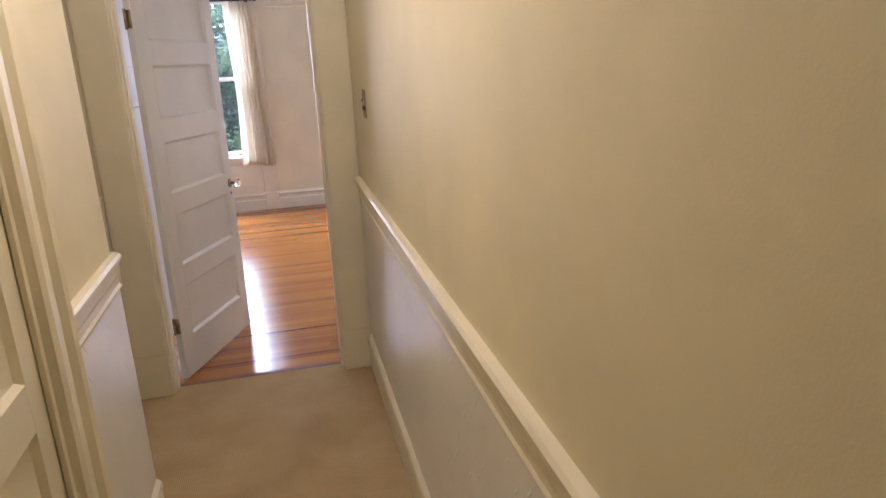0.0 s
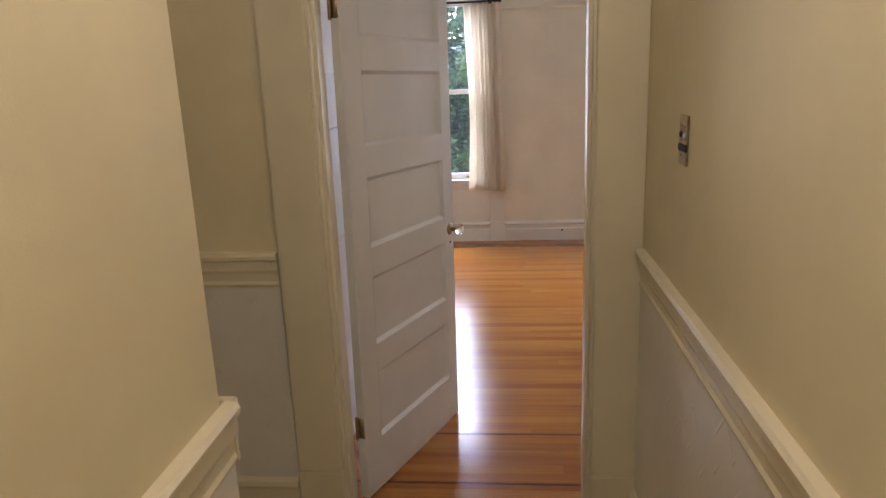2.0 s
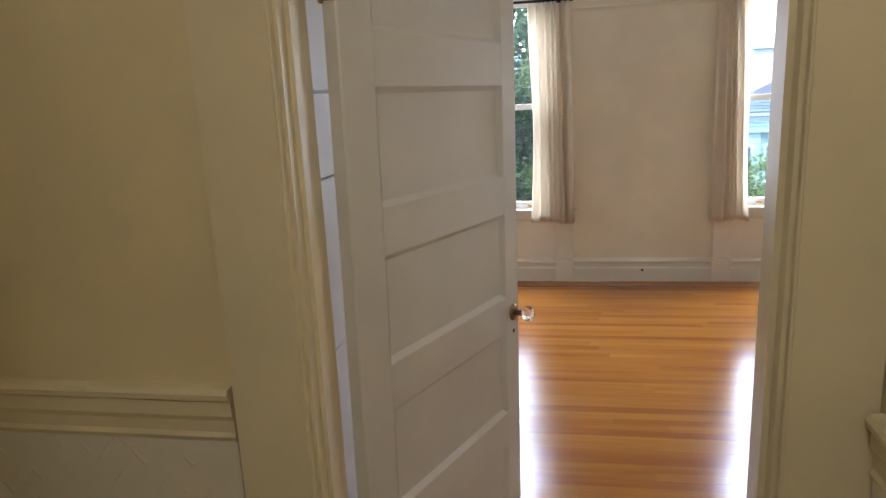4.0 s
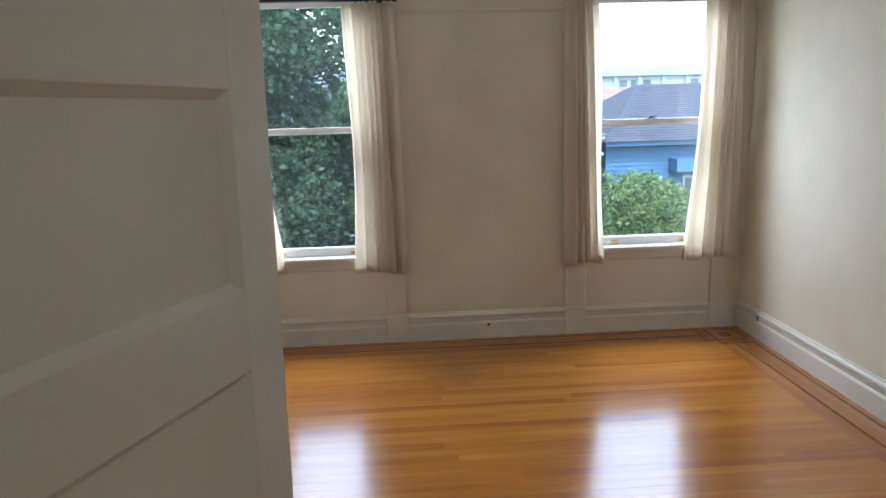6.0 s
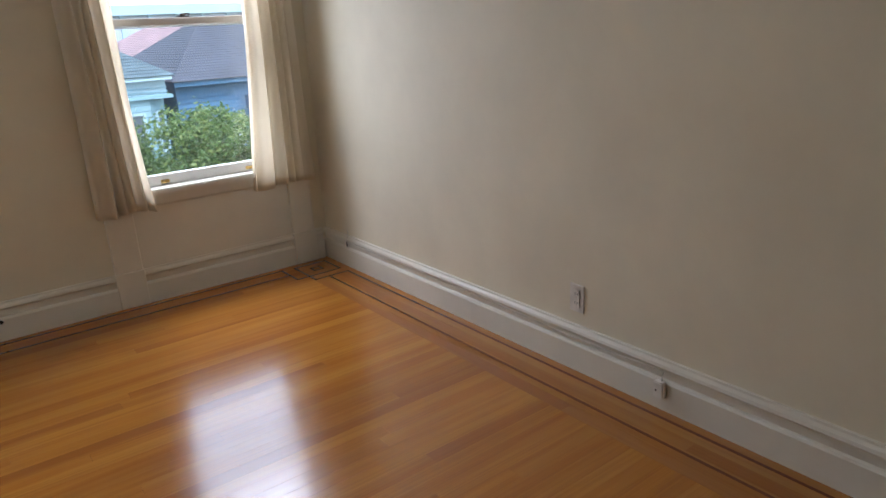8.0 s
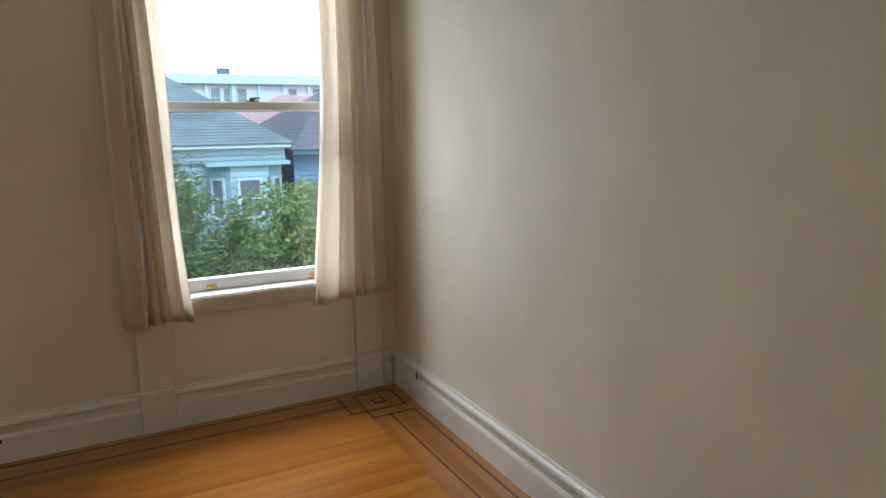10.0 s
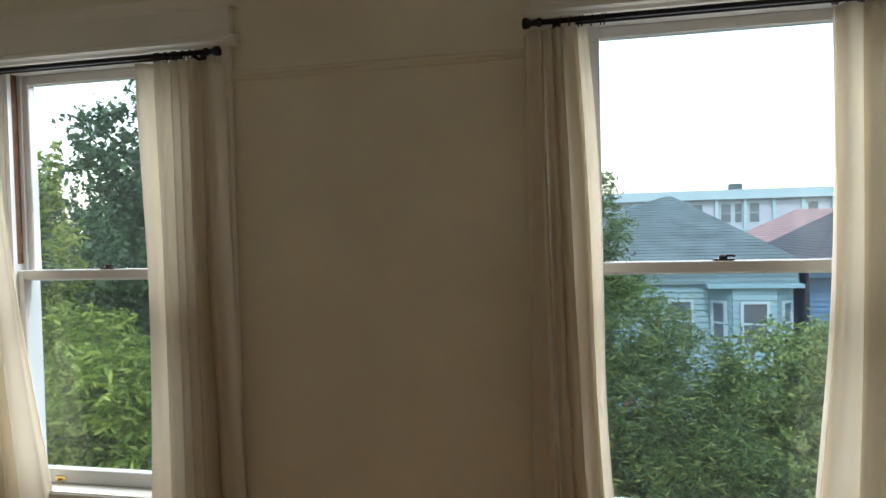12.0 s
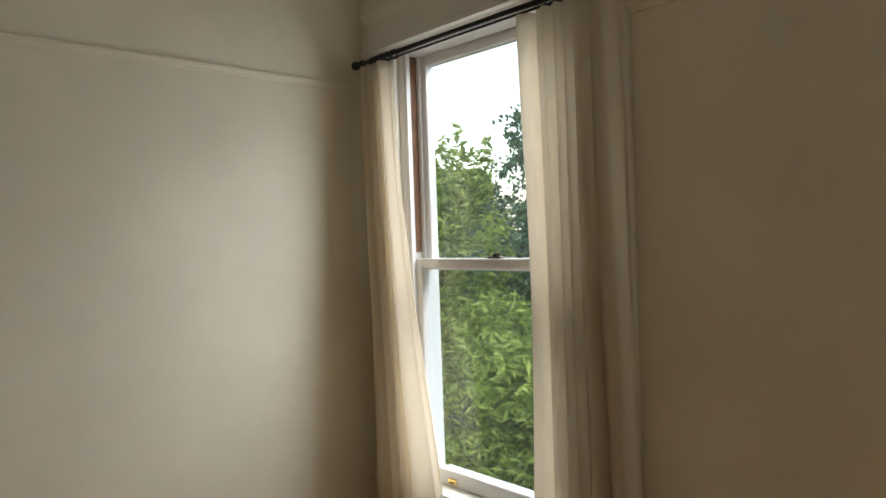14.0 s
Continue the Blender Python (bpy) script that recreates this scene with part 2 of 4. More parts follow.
SIDING_LIGHT = siding("pale_blue_siding", (0.17, 0.28, 0.33))
SIDING_BLUE = siding("deep_blue_siding", (0.04, 0.12, 0.23))
HOUSE_TRIM = siding("house_trim", (0.29, 0.39, 0.44))
STUCCO = siding("pale_stucco", (0.34, 0.37, 0.44))
ROOF_GREY = plain("grey_shingles", (0.075, 0.105, 0.115), 0.9, 0.0, 0.3, 1.5)
ROOF_PURPLE = plain("weathered_shingles", (0.05, 0.053, 0.066), 0.9, 0.0, 0.25, 1.5)
ROOF_RED = plain("red_brown_shingles", (0.22, 0.15, 0.15), 0.9, 0.0, 0.25, 1.5)
FAR_GLASS = plain("far_window_glass", (0.07, 0.10, 0.13), 0.12, 0.0, 0.3, 0.7)


# ---- building blocks ----
def box(bm, x0, x1, y0, y1, z0, z1):
    vs = [bm.verts.new((x, y, z)) for x in (x0, x1) for y in (y0, y1) for z in (z0, z1)]
    for f in ((0, 1, 3, 2), (4, 6, 7, 5), (0, 4, 5, 1), (2, 3, 7, 6), (0, 2, 6, 4), (1, 5, 7, 3)):
        bm.faces.new([vs[i] for i in f])
    return bm


def boxes(*rows):
    bm = bmesh.new()
    for r in rows:
        box(bm, *r)
    return bm


def bevelled(bm, width=0.004, seg=2):
    bmesh.ops.bevel(bm, geom=bm.edges[:], offset=width, segments=seg, affect="EDGES", clamp_overlap=True)
    return bm


def mesh_of(name, bm, mat, smooth=False):
    bmesh.ops.recalc_face_normals(bm, faces=bm.faces[:])
    me = bpy.data.meshes.new(name)
    bm.to_mesh(me)
    bm.free()
    me.materials.append(mat)
    if smooth:
        for p in me.polygons:
            p.use_smooth = True
    return me


def part(name, bm, mat, parent, label="", smooth=False):
    ob = new(name, mesh_of(name, bm, mat, smooth))
    ob.parent = parent
    if label:
        tagged(ob, label)
    return ob


def thing(name, label, category, at=(0, 0, 0), kind="", group="", turn=0.0):
    ob = new(name)
    ob.empty_display_size = 0.1
    ob.matrix_basis = pose(*at, 0, 0, turn)
    return tagged(ob, label, category, group, kind)


def solid(name, bm, mat, label, category, kind="", group="", smooth=False):
    return tagged(new(name, mesh_of(name, bm, mat, smooth)), label, category, group, kind)


def moulding(bm, a, b, normal, profile):
    """A moulding from a to b (points on the wall line): profile rows of (stand-off, height), closed along the wall."""
    rings = []
    for p in (a, b):
        rings.append([bm.verts.new((p[0] + normal[0] * d, p[1] + normal[1] * d, z)) for d, z in profile])
    n = len(profile)
    for i in range(n):
        j = (i + 1) % n
        bm.faces.new((rings[0][i], rings[0][j], rings[1][j], rings[1][i]))
    bm.faces.new(rings[0])
    bm.faces.new(rings[1][::-1])
    return bm


def tube(bm, points, radius, seg=8):
    """A round tube along points."""
    pts = [Vector(p) for p in points]
    prev = None
    up = Vector((0, 0, 1))
    first = None
    for i, p in enumerate(pts):
        d = (pts[min(i + 1, len(pts) - 1)] - pts[max(i - 1, 0)]).normalized()
        side = d.cross(up) if abs(d.dot(up)) < 0.95 else d.cross(Vector((1, 0, 0)))
        side.normalize()
        top = side.cross(d).normalized()
        r = radius[i] if isinstance(radius, (list, tuple)) else radius
        ring = [bm.verts.new(p + r * (math.cos(2 * math.pi * k / seg) * side + math.sin(2 * math.pi * k / seg) * top)) for k in range(seg)]
        if prev:
            for k in range(seg):
                bm.faces.new((prev[k], prev[(k + 1) % seg], ring[(k + 1) % seg], ring[k]))
        else:
            first = ring
        prev = ring
    bm.faces.new(first[::-1])
    bm.faces.new(prev)
    return bm


def lathe(bm, rows, m=Matrix(), seg=16):
    """Turned shape about z: rows of (radius, height), placed by m."""
    prev = None
    for r, z in rows:
        ring = [bm.verts.new(m @ Vector((r * math.cos(2 * math.pi * k / seg), r * math.sin(2 * math.pi * k / seg), z))) for k in range(seg)]
        if prev:
            for k in range(seg):
                bm.faces.new((prev[k], prev[(k + 1) % seg], ring[(k + 1) % seg], ring[k]))
        else:
            bm.faces.new(ring[::-1])
        prev = ring
    bm.faces.new(prev)
    return bm


# ---- plan ----
XL, XR = -1.413, 2.07          # side walls of the room
YB, YF = 3.20, 7.35            # door wall (room face) and window wall
HALL_Y = 3.06                  # door wall, hall face
HX = 0.25                      # hall, plain wall
LX = -0.66                     # hall, wall with the side door
H = 2.72                       # ceilings
DOOR_X0, DOOR_X1, DOOR_H = -0.746, 0.093, 2.06
WIN = ((-1.19, -0.335), (0.995, 1.848))
WZ0, WZ1 = 0.575, 2.195

# ---- setting: walls, ceilings, floors ----
bm = bmesh.new()
edges = [XL - 0.2, WIN[0][0], WIN[0][1], WIN[1][0], WIN[1][1], XR + 0.2]
for i in range(5):
    if i % 2 == 0:
        box(bm, edges[i], edges[i + 1], YF, YF + 0.15, -0.3, H + 0.2)
    else:
        box(bm, edges[i], edges[i + 1], YF, YF + 0.15, -0.3, WZ0)
        box(bm, edges[i], edges[i + 1], YF, YF + 0.15, WZ1, H + 0.2)
wall_north = solid("wall_north", bm, WALL_ROOM, "warm white plaster wall with two tall windows", "wall", "structure")
wall_east = solid("wall_east", boxes((XR, XR + 0.2, YB - 0.055, YF, -0.3, H + 0.2)), WALL_ROOM, "plain warm white plaster wall", "wall", "structure")
wall_west = solid("wall_west", boxes((XL - 0.2, XL, YB - 0.055, YF, -0.3, H + 0.2)), WALL_ROOM, "plain warm white plaster wall with picture rail", "wall", "structure")
wall_south = solid("wall_south", boxes((XL, DOOR_X0 - 0.02, YB - 0.06, YB, -0.3, H + 0.2), (DOOR_X1 + 0.02, XR, YB - 0.06, YB, -0.3, H + 0.2),
                                       (DOOR_X0 - 0.02, DOOR_X1 + 0.02, YB - 0.06, YB, DOOR_H + 0.02, H + 0.2)),
                   WALL_ROOM, "warm white plaster wall around the doorway", "wall", "structure")
wall_hall_end = solid("wall_hall_end", boxes((-1.75, DOOR_X0 - 0.02, HALL_Y, YB - 0.06, -0.3, H + 0.2), (DOOR_X1 + 0.02, HX, HALL_Y, YB - 0.06, -0.3, H + 0.2),
                                             (DOOR_X0 - 0.02, DOOR_X1 + 0.02, HALL_Y, YB - 0.06, DOOR_H + 0.02, H + 0.2)),
                      WALL_HALL, "cream yellow hall wall around the doorway", "wall", "structure")
wall_hall_east = solid("wall_hall_east", boxes((HX, HX + 0.2, -3.0, YB - 0.06, -0.3, H + 0.2)), WALL_HALL, "cream yellow plain hall wall above an embossed dado", "wall", "structure")

SD0, SD1 = 0.46, 1.285         # side door opening along y
bm = boxes((LX - 0.13, LX, -3.0, SD0, -0.3, H + 0.2), (LX - 0.13, LX, SD0, SD1, DOOR_H, H + 0.2))
lw = bmesh.new()
box(lw, LX - 0.13, LX, SD1, 2.005, -0.3, H + 0.2)
corner_edges = [e for e in lw.edges if abs(e.verts[0].co.x - LX) < 1e-4 and abs(e.verts[1].co.x - LX) < 1e-4
                and abs(e.verts[0].co.y - 2.005) < 1e-4 and abs(e.verts[1].co.y - 2.005) < 1e-4]
bmesh.ops.bevel(lw, geom=corner_edges, offset=0.022, segments=5, affect="EDGES")
wall_hall_west = solid("wall_hall_west", bm, WALL_HALL, "cream yellow hall wall beside a panelled door", "wall", "structure")
wall_hall_corner = solid("wall_hall_corner", lw, WALL_HALL, "cream yellow hall wall with a rounded outer corner", "wall", "structure")
wall_recess = solid("wall_recess", boxes((-1.75, LX - 0.13, 1.90, 2.005, -0.3, H + 0.2), (-1.88, -1.75, 1.9, HALL_Y + 0.08, -0.3, H + 0.2)), WALL_HALL, "cream yellow wall of the hall recess", "wall", "structure")
wall_hall_south = solid("wall_hall_south", boxes((LX - 0.13, HX, -3.12, -3.0, -0.3, H + 0.2)), WALL_HALL, "cream yellow end wall of the hall", "wall", "structure")
wall_closet = solid("wall_closet", boxes((LX - 0.5, LX - 0.45, 0.2, 1.4, -0.3, H)), WALL_HALL, "plain wall behind the side door", "wall", "structure")

solid("ceiling_room", boxes((XL, XR, YB, YF, H, H + 0.15)), CEILING, "plain pale plaster ceiling", "ceiling", "structure")
solid("ceiling_hall", boxes((-1.75, HX, -3.0, HALL_Y, H, H + 0.15)), CEILING, "plain pale hall ceiling", "ceiling", "structure")
solid("floor_base", boxes((XL, XR, YB - 0.14, YF, -0.12, -0.021), (-1.75, HX, -3.0, YB - 0.14, -0.12, -0.006)), OLD_WOOD, "subfloor under the boards", "floor", "structure")
solid("carpet", boxes((-1.75, HX, -3.0, 3.118, -0.006, 0.006)), CARPET, "beige finely ribbed hall carpet up to the threshold", "carpet", "structure")

# ---- skirtings, dado and rails ----
SKIRT = [(0, 0), (0.022, 0), (0.022, 0.104), (0.017, 0.112), (0.009, 0.116), (0.009, 0.146), (0.020, 0.152), (0.026, 0.160), (0.022, 0.170), (0.012, 0.178), (0.010, 0.186), (0, 0.186)]
HSKIRT = [(0, 0), (0.020, 0), (0.020, 0.15), (0.026, 0.158), (0.022, 0.175), (0.010, 0.188), (0, 0.188)]
CAP = [(0, 0.895), (0.008, 0.895), (0.012, 0.905), (0.008, 0.915), (0.010, 0.940), (0.016, 0.953), (0.016, 0.984), (0.026, 0.991), (0.028, 1.003), (0.021, 1.012), (0, 1.014)]
RAIL = [(0, 2.076), (0.006, 2.076), (0.008, 2.086), (0.014, 2.092), (0.014, 2.100), (0.008, 2.106), (0, 2.106)]


def skirting(name, a, b, normal, profile, mat, label):
    return solid(name, moulding(bmesh.new(), a, b, normal, profile), mat, label, "baseboard", "structure")


skirting("baseboard_east", (XR, YB), (XR, YF), (-1, 0), SKIRT, TRIM, "white moulded baseboard with a cable along it")
skirting("baseboard_west", (XL, YB), (XL, YF), (1, 0), SKIRT, TRIM, "white moulded baseboard")
for i, (a, b) in enumerate(((XL + 0.03, WIN[0][0] - 0.135), (WIN[0][0], WIN[0][1]), (WIN[0][1] + 0.135, WIN[1][0] - 0.135), (WIN[1][0], WIN[1][1]), (WIN[1][1] + 0.135, XR - 0.03))):
    skirting("baseboard_north_%d" % (i + 1), (a, YF), (b, YF), (0, -1), SKIRT, TRIM, "white moulded baseboard under the windows")
skirting("baseboard_south", (DOOR_X1 + 0.15, YB), (XR - 0.03, YB), (0, 1), SKIRT, TRIM, "white moulded baseboard")
skirting("baseboard_hall_east", (HX, -3.0), (HX, HALL_Y - 0.03), (-1, 0), HSKIRT, TRIM_HALL, "cream painted hall baseboard")
skirting("baseboard_hall_west", (LX, SD1 + 0.161), (LX, 2.005), (1, 0), HSKIRT, TRIM_HALL, "cream painted hall baseboard")
skirting("baseboard_recess", (-1.74, HALL_Y), (-0.915, HALL_Y), (0, -1), HSKIRT, TRIM_HALL, "cream painted recess baseboard")
skirting("baseboard_recess_south", (-1.74, 2.005), (LX, 2.005), (0, 1), HSKIRT, TRIM_HALL, "cream painted recess baseboard")


def trim(name, a, b, normal, profile, mat, label):
    return solid(name, moulding(bmesh.new(), a, b, normal, profile), mat, label, "trim", "structure")


trim("trim_dado_cap_east", (HX, -3.0), (HX, HALL_Y - 0.03), (-1, 0), CAP, TRIM_HALL, "cream moulded dado cap along the hall")
trim("trim_dado_cap_west", (LX, SD1 + 0.161), (LX, 2.005), (1, 0), CAP, TRIM_HALL, "cream moulded dado cap ending at a rounded corner")
trim("trim_dado_cap_corner", (-1.74, 2.005), (LX + 0.012, 2.005), (0, 1), CAP, TRIM_HALL, "cream moulded dado cap round the corner")
trim("trim_dado_cap_recess", (-1.74, HALL_Y), (-0.915, HALL_Y), (0, -1), CAP, TRIM_HALL, "cream moulded dado cap in the recess")
solid("dado_east", boxes((HX - 0.006, HX, -3.0, HALL_Y - 0.03, 0.188, 0.895)), DADO, "cream embossed dado paper, glossy paint", "dado", "structure")
solid("dado_west", boxes((LX, LX + 0.006, SD1 + 0.161, 2.003, 0.188, 0.895)), DADO, "cream embossed dado paper with worn edge", "dado", "structure")
solid("dado_recess", boxes((-1.74, -0.915, HALL_Y - 0.006, HALL_Y, 0.188, 0.895)), DADO, "cream embossed dado paper in the recess", "dado", "structure")
trim("trim_picture_rail_west", (XL, YB), (XL, YF), (1, 0), RAIL, WALL_ROOM, "thin painted picture rail")
trim("trim_picture_rail_east", (XR, YB), (XR, YF), (-1, 0), RAIL, WALL_ROOM, "thin painted picture rail")
for i, (a, b) in enumerate(((XL + 0.027, WIN[0][0] - 0.135), (WIN[0][1] + 0.135, WIN[1][0] - 0.135), (WIN[1][1] + 0.135, XR - 0.027))):
    trim("trim_picture_rail_north_%d" % (i + 1), (a, YF), (b, YF), (0, -1), RAIL, WALL_ROOM, "thin painted picture rail")
trim("trim_picture_rail_south", (XL + 0.027, YB), (XR - 0.027, YB), (0, 1), RAIL, WALL_ROOM, "thin painted picture rail")


# white built-in cupboard in the corner behind the open door, seen through the hinge gap
CUP_X, CUP_Y = -0.865, 4.05
cupboard = thing("cupboard", "white painted built-in cupboard of wide boards behind the open door", "cupboard", ((XL + CUP_X) / 2, (YB + CUP_Y) / 2, 0), "structure")
cw, cd = (CUP_X - XL) / 2, (CUP_Y - YB - 0.024) / 2
part("body", boxes((-cw, cw - 0.020, -cd + 0.012, cd + 0.012, 0, 2.05)), CUP_PAINT, cupboard)
for lo_z, hi_z in ((0.0, 0.44), (0.444, 0.90), (0.904, 1.355), (1.359, 1.57), (1.574, 2.05)):
    part("board", bevelled(boxes((cw - 0.019, cw, -cd + 0.012, cd + 0.012, lo_z, hi_z)), 0.002, 1), CUP_PAINT, cupboard)


# ---- windows ----
def window(n, x0, x1):
    """A double-hung sash window with casing legs that run down to the floor."""
    w = thing("window_%d" % n, "tall white double-hung sash window in wide painted casing", "window", ((x0 + x1) / 2, YF, 0), "structure")
    hw = (x1 - x0) / 2
    c = 0.135
    for s in (-1, 1):
        a, b = sorted((s * hw, s * (hw + c)))
        part("casing", bevelled(boxes((a, b, -0.024, 0, 0.19, WZ1 + 0.02)), 0.004, 1), TRIM, w)
        part("plinth", bevelled(boxes((a - 0.004, b + 0.004, -0.030, 0, 0, 0.19)), 0.004, 1), TRIM, w)
        ja, jb = sorted((s * hw, s * (hw - 0.022)))
        part("jamb", boxes((ja, jb, 0, 0.15, WZ0, WZ1 - 0.02)), SASH, w)
        sa, sb = sorted((s * (hw - 0.022), s * (hw - 0.04)))
        part("stop", boxes((sa, sb, 0.004, 0.022, WZ0 + 0.01, WZ1 - 0.02), (sa, sb, 0.066, 0.076, WZ0 + 0.01, WZ1 - 0.02)), SASH, w)
        ta, tb = sorted((s * (hw - 0.022), s * (hw - 0.026)))
        part("track", boxes((ta, tb, 0.023, 0.065, 1.44, WZ1 - 0.02)), OLD_WOOD, w, "bare worn sash track")
    part("head_casing", bevelled(boxes((-hw - c - 0.01, hw + c + 0.01, -0.028, 0, WZ1 + 0.02, WZ1 + 0.045 + 0.11)), 0.004, 1), TRIM, w)
    cap = bmesh.new()
    moulding(cap, (-hw - c - 0.03, 0), (hw + c + 0.03, 0), (0, -1), [(0, 2.19), (0.03, 2.19), (0.036, 2.2), (0.046, 2.208), (0.048, 2.222), (0.03, 2.23), (0, 2.232)])
    part("head_moulding", cap, TRIM, w)
    top = bmesh.new()
    moulding(top, (-hw - c - 0.03, 0), (hw + c + 0.03, 0), (0, -1), [(0, 2.325), (0.03, 2.325), (0.036, 2.335), (0.05, 2.35), (0.052, 2.365), (0, 2.372)])
    part("head_cap", top, TRIM, w)
    part("head_jamb", boxes((-hw, hw, 0, 0.15, WZ1 - 0.02, WZ1)), SASH, w)
    part("window_sill", bevelled(boxes((-hw - c - 0.03, hw + c + 0.03, -0.062, 0.03, WZ0 - 0.012, WZ0 + 0.018)), 0.006, 2), TRIM, w)
    part("outer_sill", boxes((-hw, hw, 0.03, 0.20, WZ0 - 0.02, WZ0 + 0.012)), SASH, w)
    apron = bmesh.new()
    moulding(apron, (-hw - c, 0), (hw + c, 0), (0, -1), [(0, 0.50), (0.012, 0.50), (0.020, 0.512), (0.018, 0.56), (0, 0.563)])
    part("apron", apron, TRIM, w)
    part("panel", boxes((-hw, hw, -0.004, 0, 0.186, 0.5)), TRIM, w)
    i = hw - 0.026
    st = 0.038
    # lower sash, inside; upper sash, outside
    low = part("lower_sash", bevelled(boxes((-i, -i + st, 0.024, 0.064, WZ0 + 0.018, 1.416), (i - st, i, 0.024, 0.064, WZ0 + 0.018, 1.416),
                                            (-i + st, i - st, 0.024, 0.064, WZ0 + 0.018, 0.648), (-i + st, i - st, 0.024, 0.064, 1.38, 1.416)), 0.003, 1), SASH, w)
    up = part("upper_sash", bevelled(boxes((-i, -i + st, 0.078, 0.118, 1.372, WZ1 - 0.02), (i - st, i, 0.078, 0.118, 1.372, WZ1 - 0.02),
                                           (-i + st, i - st, 0.078, 0.118, 2.138, WZ1 - 0.02), (-i + st, i - st, 0.078, 0.118, 1.372, 1.408)), 0.003, 1), SASH, w)
    for sash, y, z0, z1 in ((low, 0.045, 0.644, 1.384), (up, 0.098, 1.404, 2.142)):
        p = part("pane", boxes((-i + st - 0.004, i - st + 0.004, y, y + 0.003, z0, z1)), PANE, sash, "clear slightly dusty glass with a glare haze mixed in")
        p.visible_shadow = False
    for s in (-1, 1):
        lift = bmesh.new()
        bevelled(box(lift, s * 0.23 - 0.022, s * 0.23 + 0.022, 0.018, 0.0245, 0.604, 0.622), 0.002, 1)
        tube(lift, [(s * 0.23 - 0.012, 0.018, 0.609), (s * 0.23, 0.008, 0.607), (s * 0.23 + 0.012, 0.018, 0.609)], 0.003, 6)
        part("lift", lift, BRASS_BRIGHT, low, "small brass sash lift")
    lock = bmesh.new()
    bevelled(box(lock, -0.03, 0.03, 0.03, 0.06, 1.416, 1.422), 0.002, 1)
    lathe(lock, [(0.012, 0), (0.013, 0.006), (0.008, 0.012)], Matrix.Translation((0, 0.045, 1.422)), 10)
    tube(lock, [(0, 0.045, 1.43), (0.02, 0.03, 1.432), (0.032, 0.026, 1.430)], 0.004, 6)
    part("sash_lock", lock, BRONZE, low, "dark metal sash lock")
    return w


window(1, *WIN[0])
window(2, *WIN[1])


# ---- door between hall and room ----
def panelled_door(name, label, width, height, m, deep=0.013, e=0.013, paint=None):
    d = tagged(new(name), label, "door")
    d["kind"] = "structure"
    d.matrix_basis = m
    paint = paint or DOOR_PAINT
    st, sr, t = 0.112, 0.086, 0.036
    bottoms = [0.22, 0.594, 0.962, 1.322, 1.69]
    tops = [0.485, 0.852, 1.214, 1.578, 1.94]
    part("stile", bevelled(boxes((0, st, 0, t, 0.012, height)), 0.003, 1), paint, d)
    part("stile", bevelled(boxes((width - sr, width, 0, t, 0.012, height)), 0.003, 1), paint, d)
    levels = [(0.012, bottoms[0])] + [(tops[i], bottoms[i + 1]) for i in range(4)] + [(tops[4], height)]
    for a, b in levels:
        part("rail", boxes((st - 0.002, width - sr + 0.002, 0.0004, t - 0.0004, a, b)), paint, d)
    for a, b in zip(bottoms, tops):
        bm = bmesh.new()
        x0, x1 = st - 0.002, width - sr + 0.002
        for y0, y1 in ((0.0, deep), (t, t - deep)):
            o = [bm.verts.new(v) for v in ((x0, y0, a - 0.001), (x1, y0, a - 0.001), (x1, y0, b + 0.001), (x0, y0, b + 0.001))]
            k = [bm.verts.new(v) for v in ((x0 + e, y1, a + e), (x1 - e, y1, a + e), (x1 - e, y1, b - e), (x0 + e, y1, b - e))]
            for j in range(4):
                bm.faces.new((o[j], o[(j + 1) % 4], k[(j + 1) % 4], k[j]))
            bm.faces.new(k)
        part("panel", bm, paint, d)
    return d


ANGLE = math.degrees(math.atan2(3.926 - 3.187, -0.406 + 0.700))
door_1 = panelled_door("door_1", "white painted five-panel door standing open into the room", 0.778, 2.035, pose(-0.700, 3.187, 0, 0, 0.9, ANGLE))
for s, y in ((-1, 0.0), (1, 0.036)):
    m = pose(0.742, y, 0.905, 90 if s < 0 else -90, 0, 0)
    part("rosette", lathe(bmesh.new(), [(0.026, 0), (0.027, 0.003), (0.018, 0.007), (0.012, 0.009)], m, 20), BRASS, door_1, "aged brass rosette", True)
    knob = part("door_handle", lathe(bmesh.new(), [(0.010, 0.006), (0.010, 0.03), (0.014, 0.034)], m, 16), BRASS, door_1, "brass knob shank", True)
    part("knob", lathe(bmesh.new(), [(0.012, 0.032), (0.019, 0.037), (0.025, 0.048), (0.024, 0.057), (0.016, 0.064)], m, 8), CRYSTAL, knob, "faceted clear glass knob")
    kh = bmesh.new()
    lathe(kh, [(0.006, 0.0), (0.006, 0.0015)], pose(0.742, y, 0.845, 90 if s < 0 else -90, 0, 0), 12)
    part("keyhole", kh, DARK, door_1)
part("latch_plate", bevelled(boxes((0.777, 0.7795, 0.008, 0.028, 0.83, 0.98)), 0.001, 1), BRASS, door_1, "brass edge plate")
for z in (0.30, 1.78):
    hb = bmesh.new()
    lathe(hb, [(0.005, -0.045), (0.006, -0.04), (0.006, 0.04), (0.005, 0.045)], Matrix.Translation((-0.008, 0.030, z)), 10)
    box(hb, -0.002, 0.003, 0.004, 0.032, z - 0.04, z + 0.04)
    part("hinge", hb, BRASS, door_1, "worn painted hinge", True)

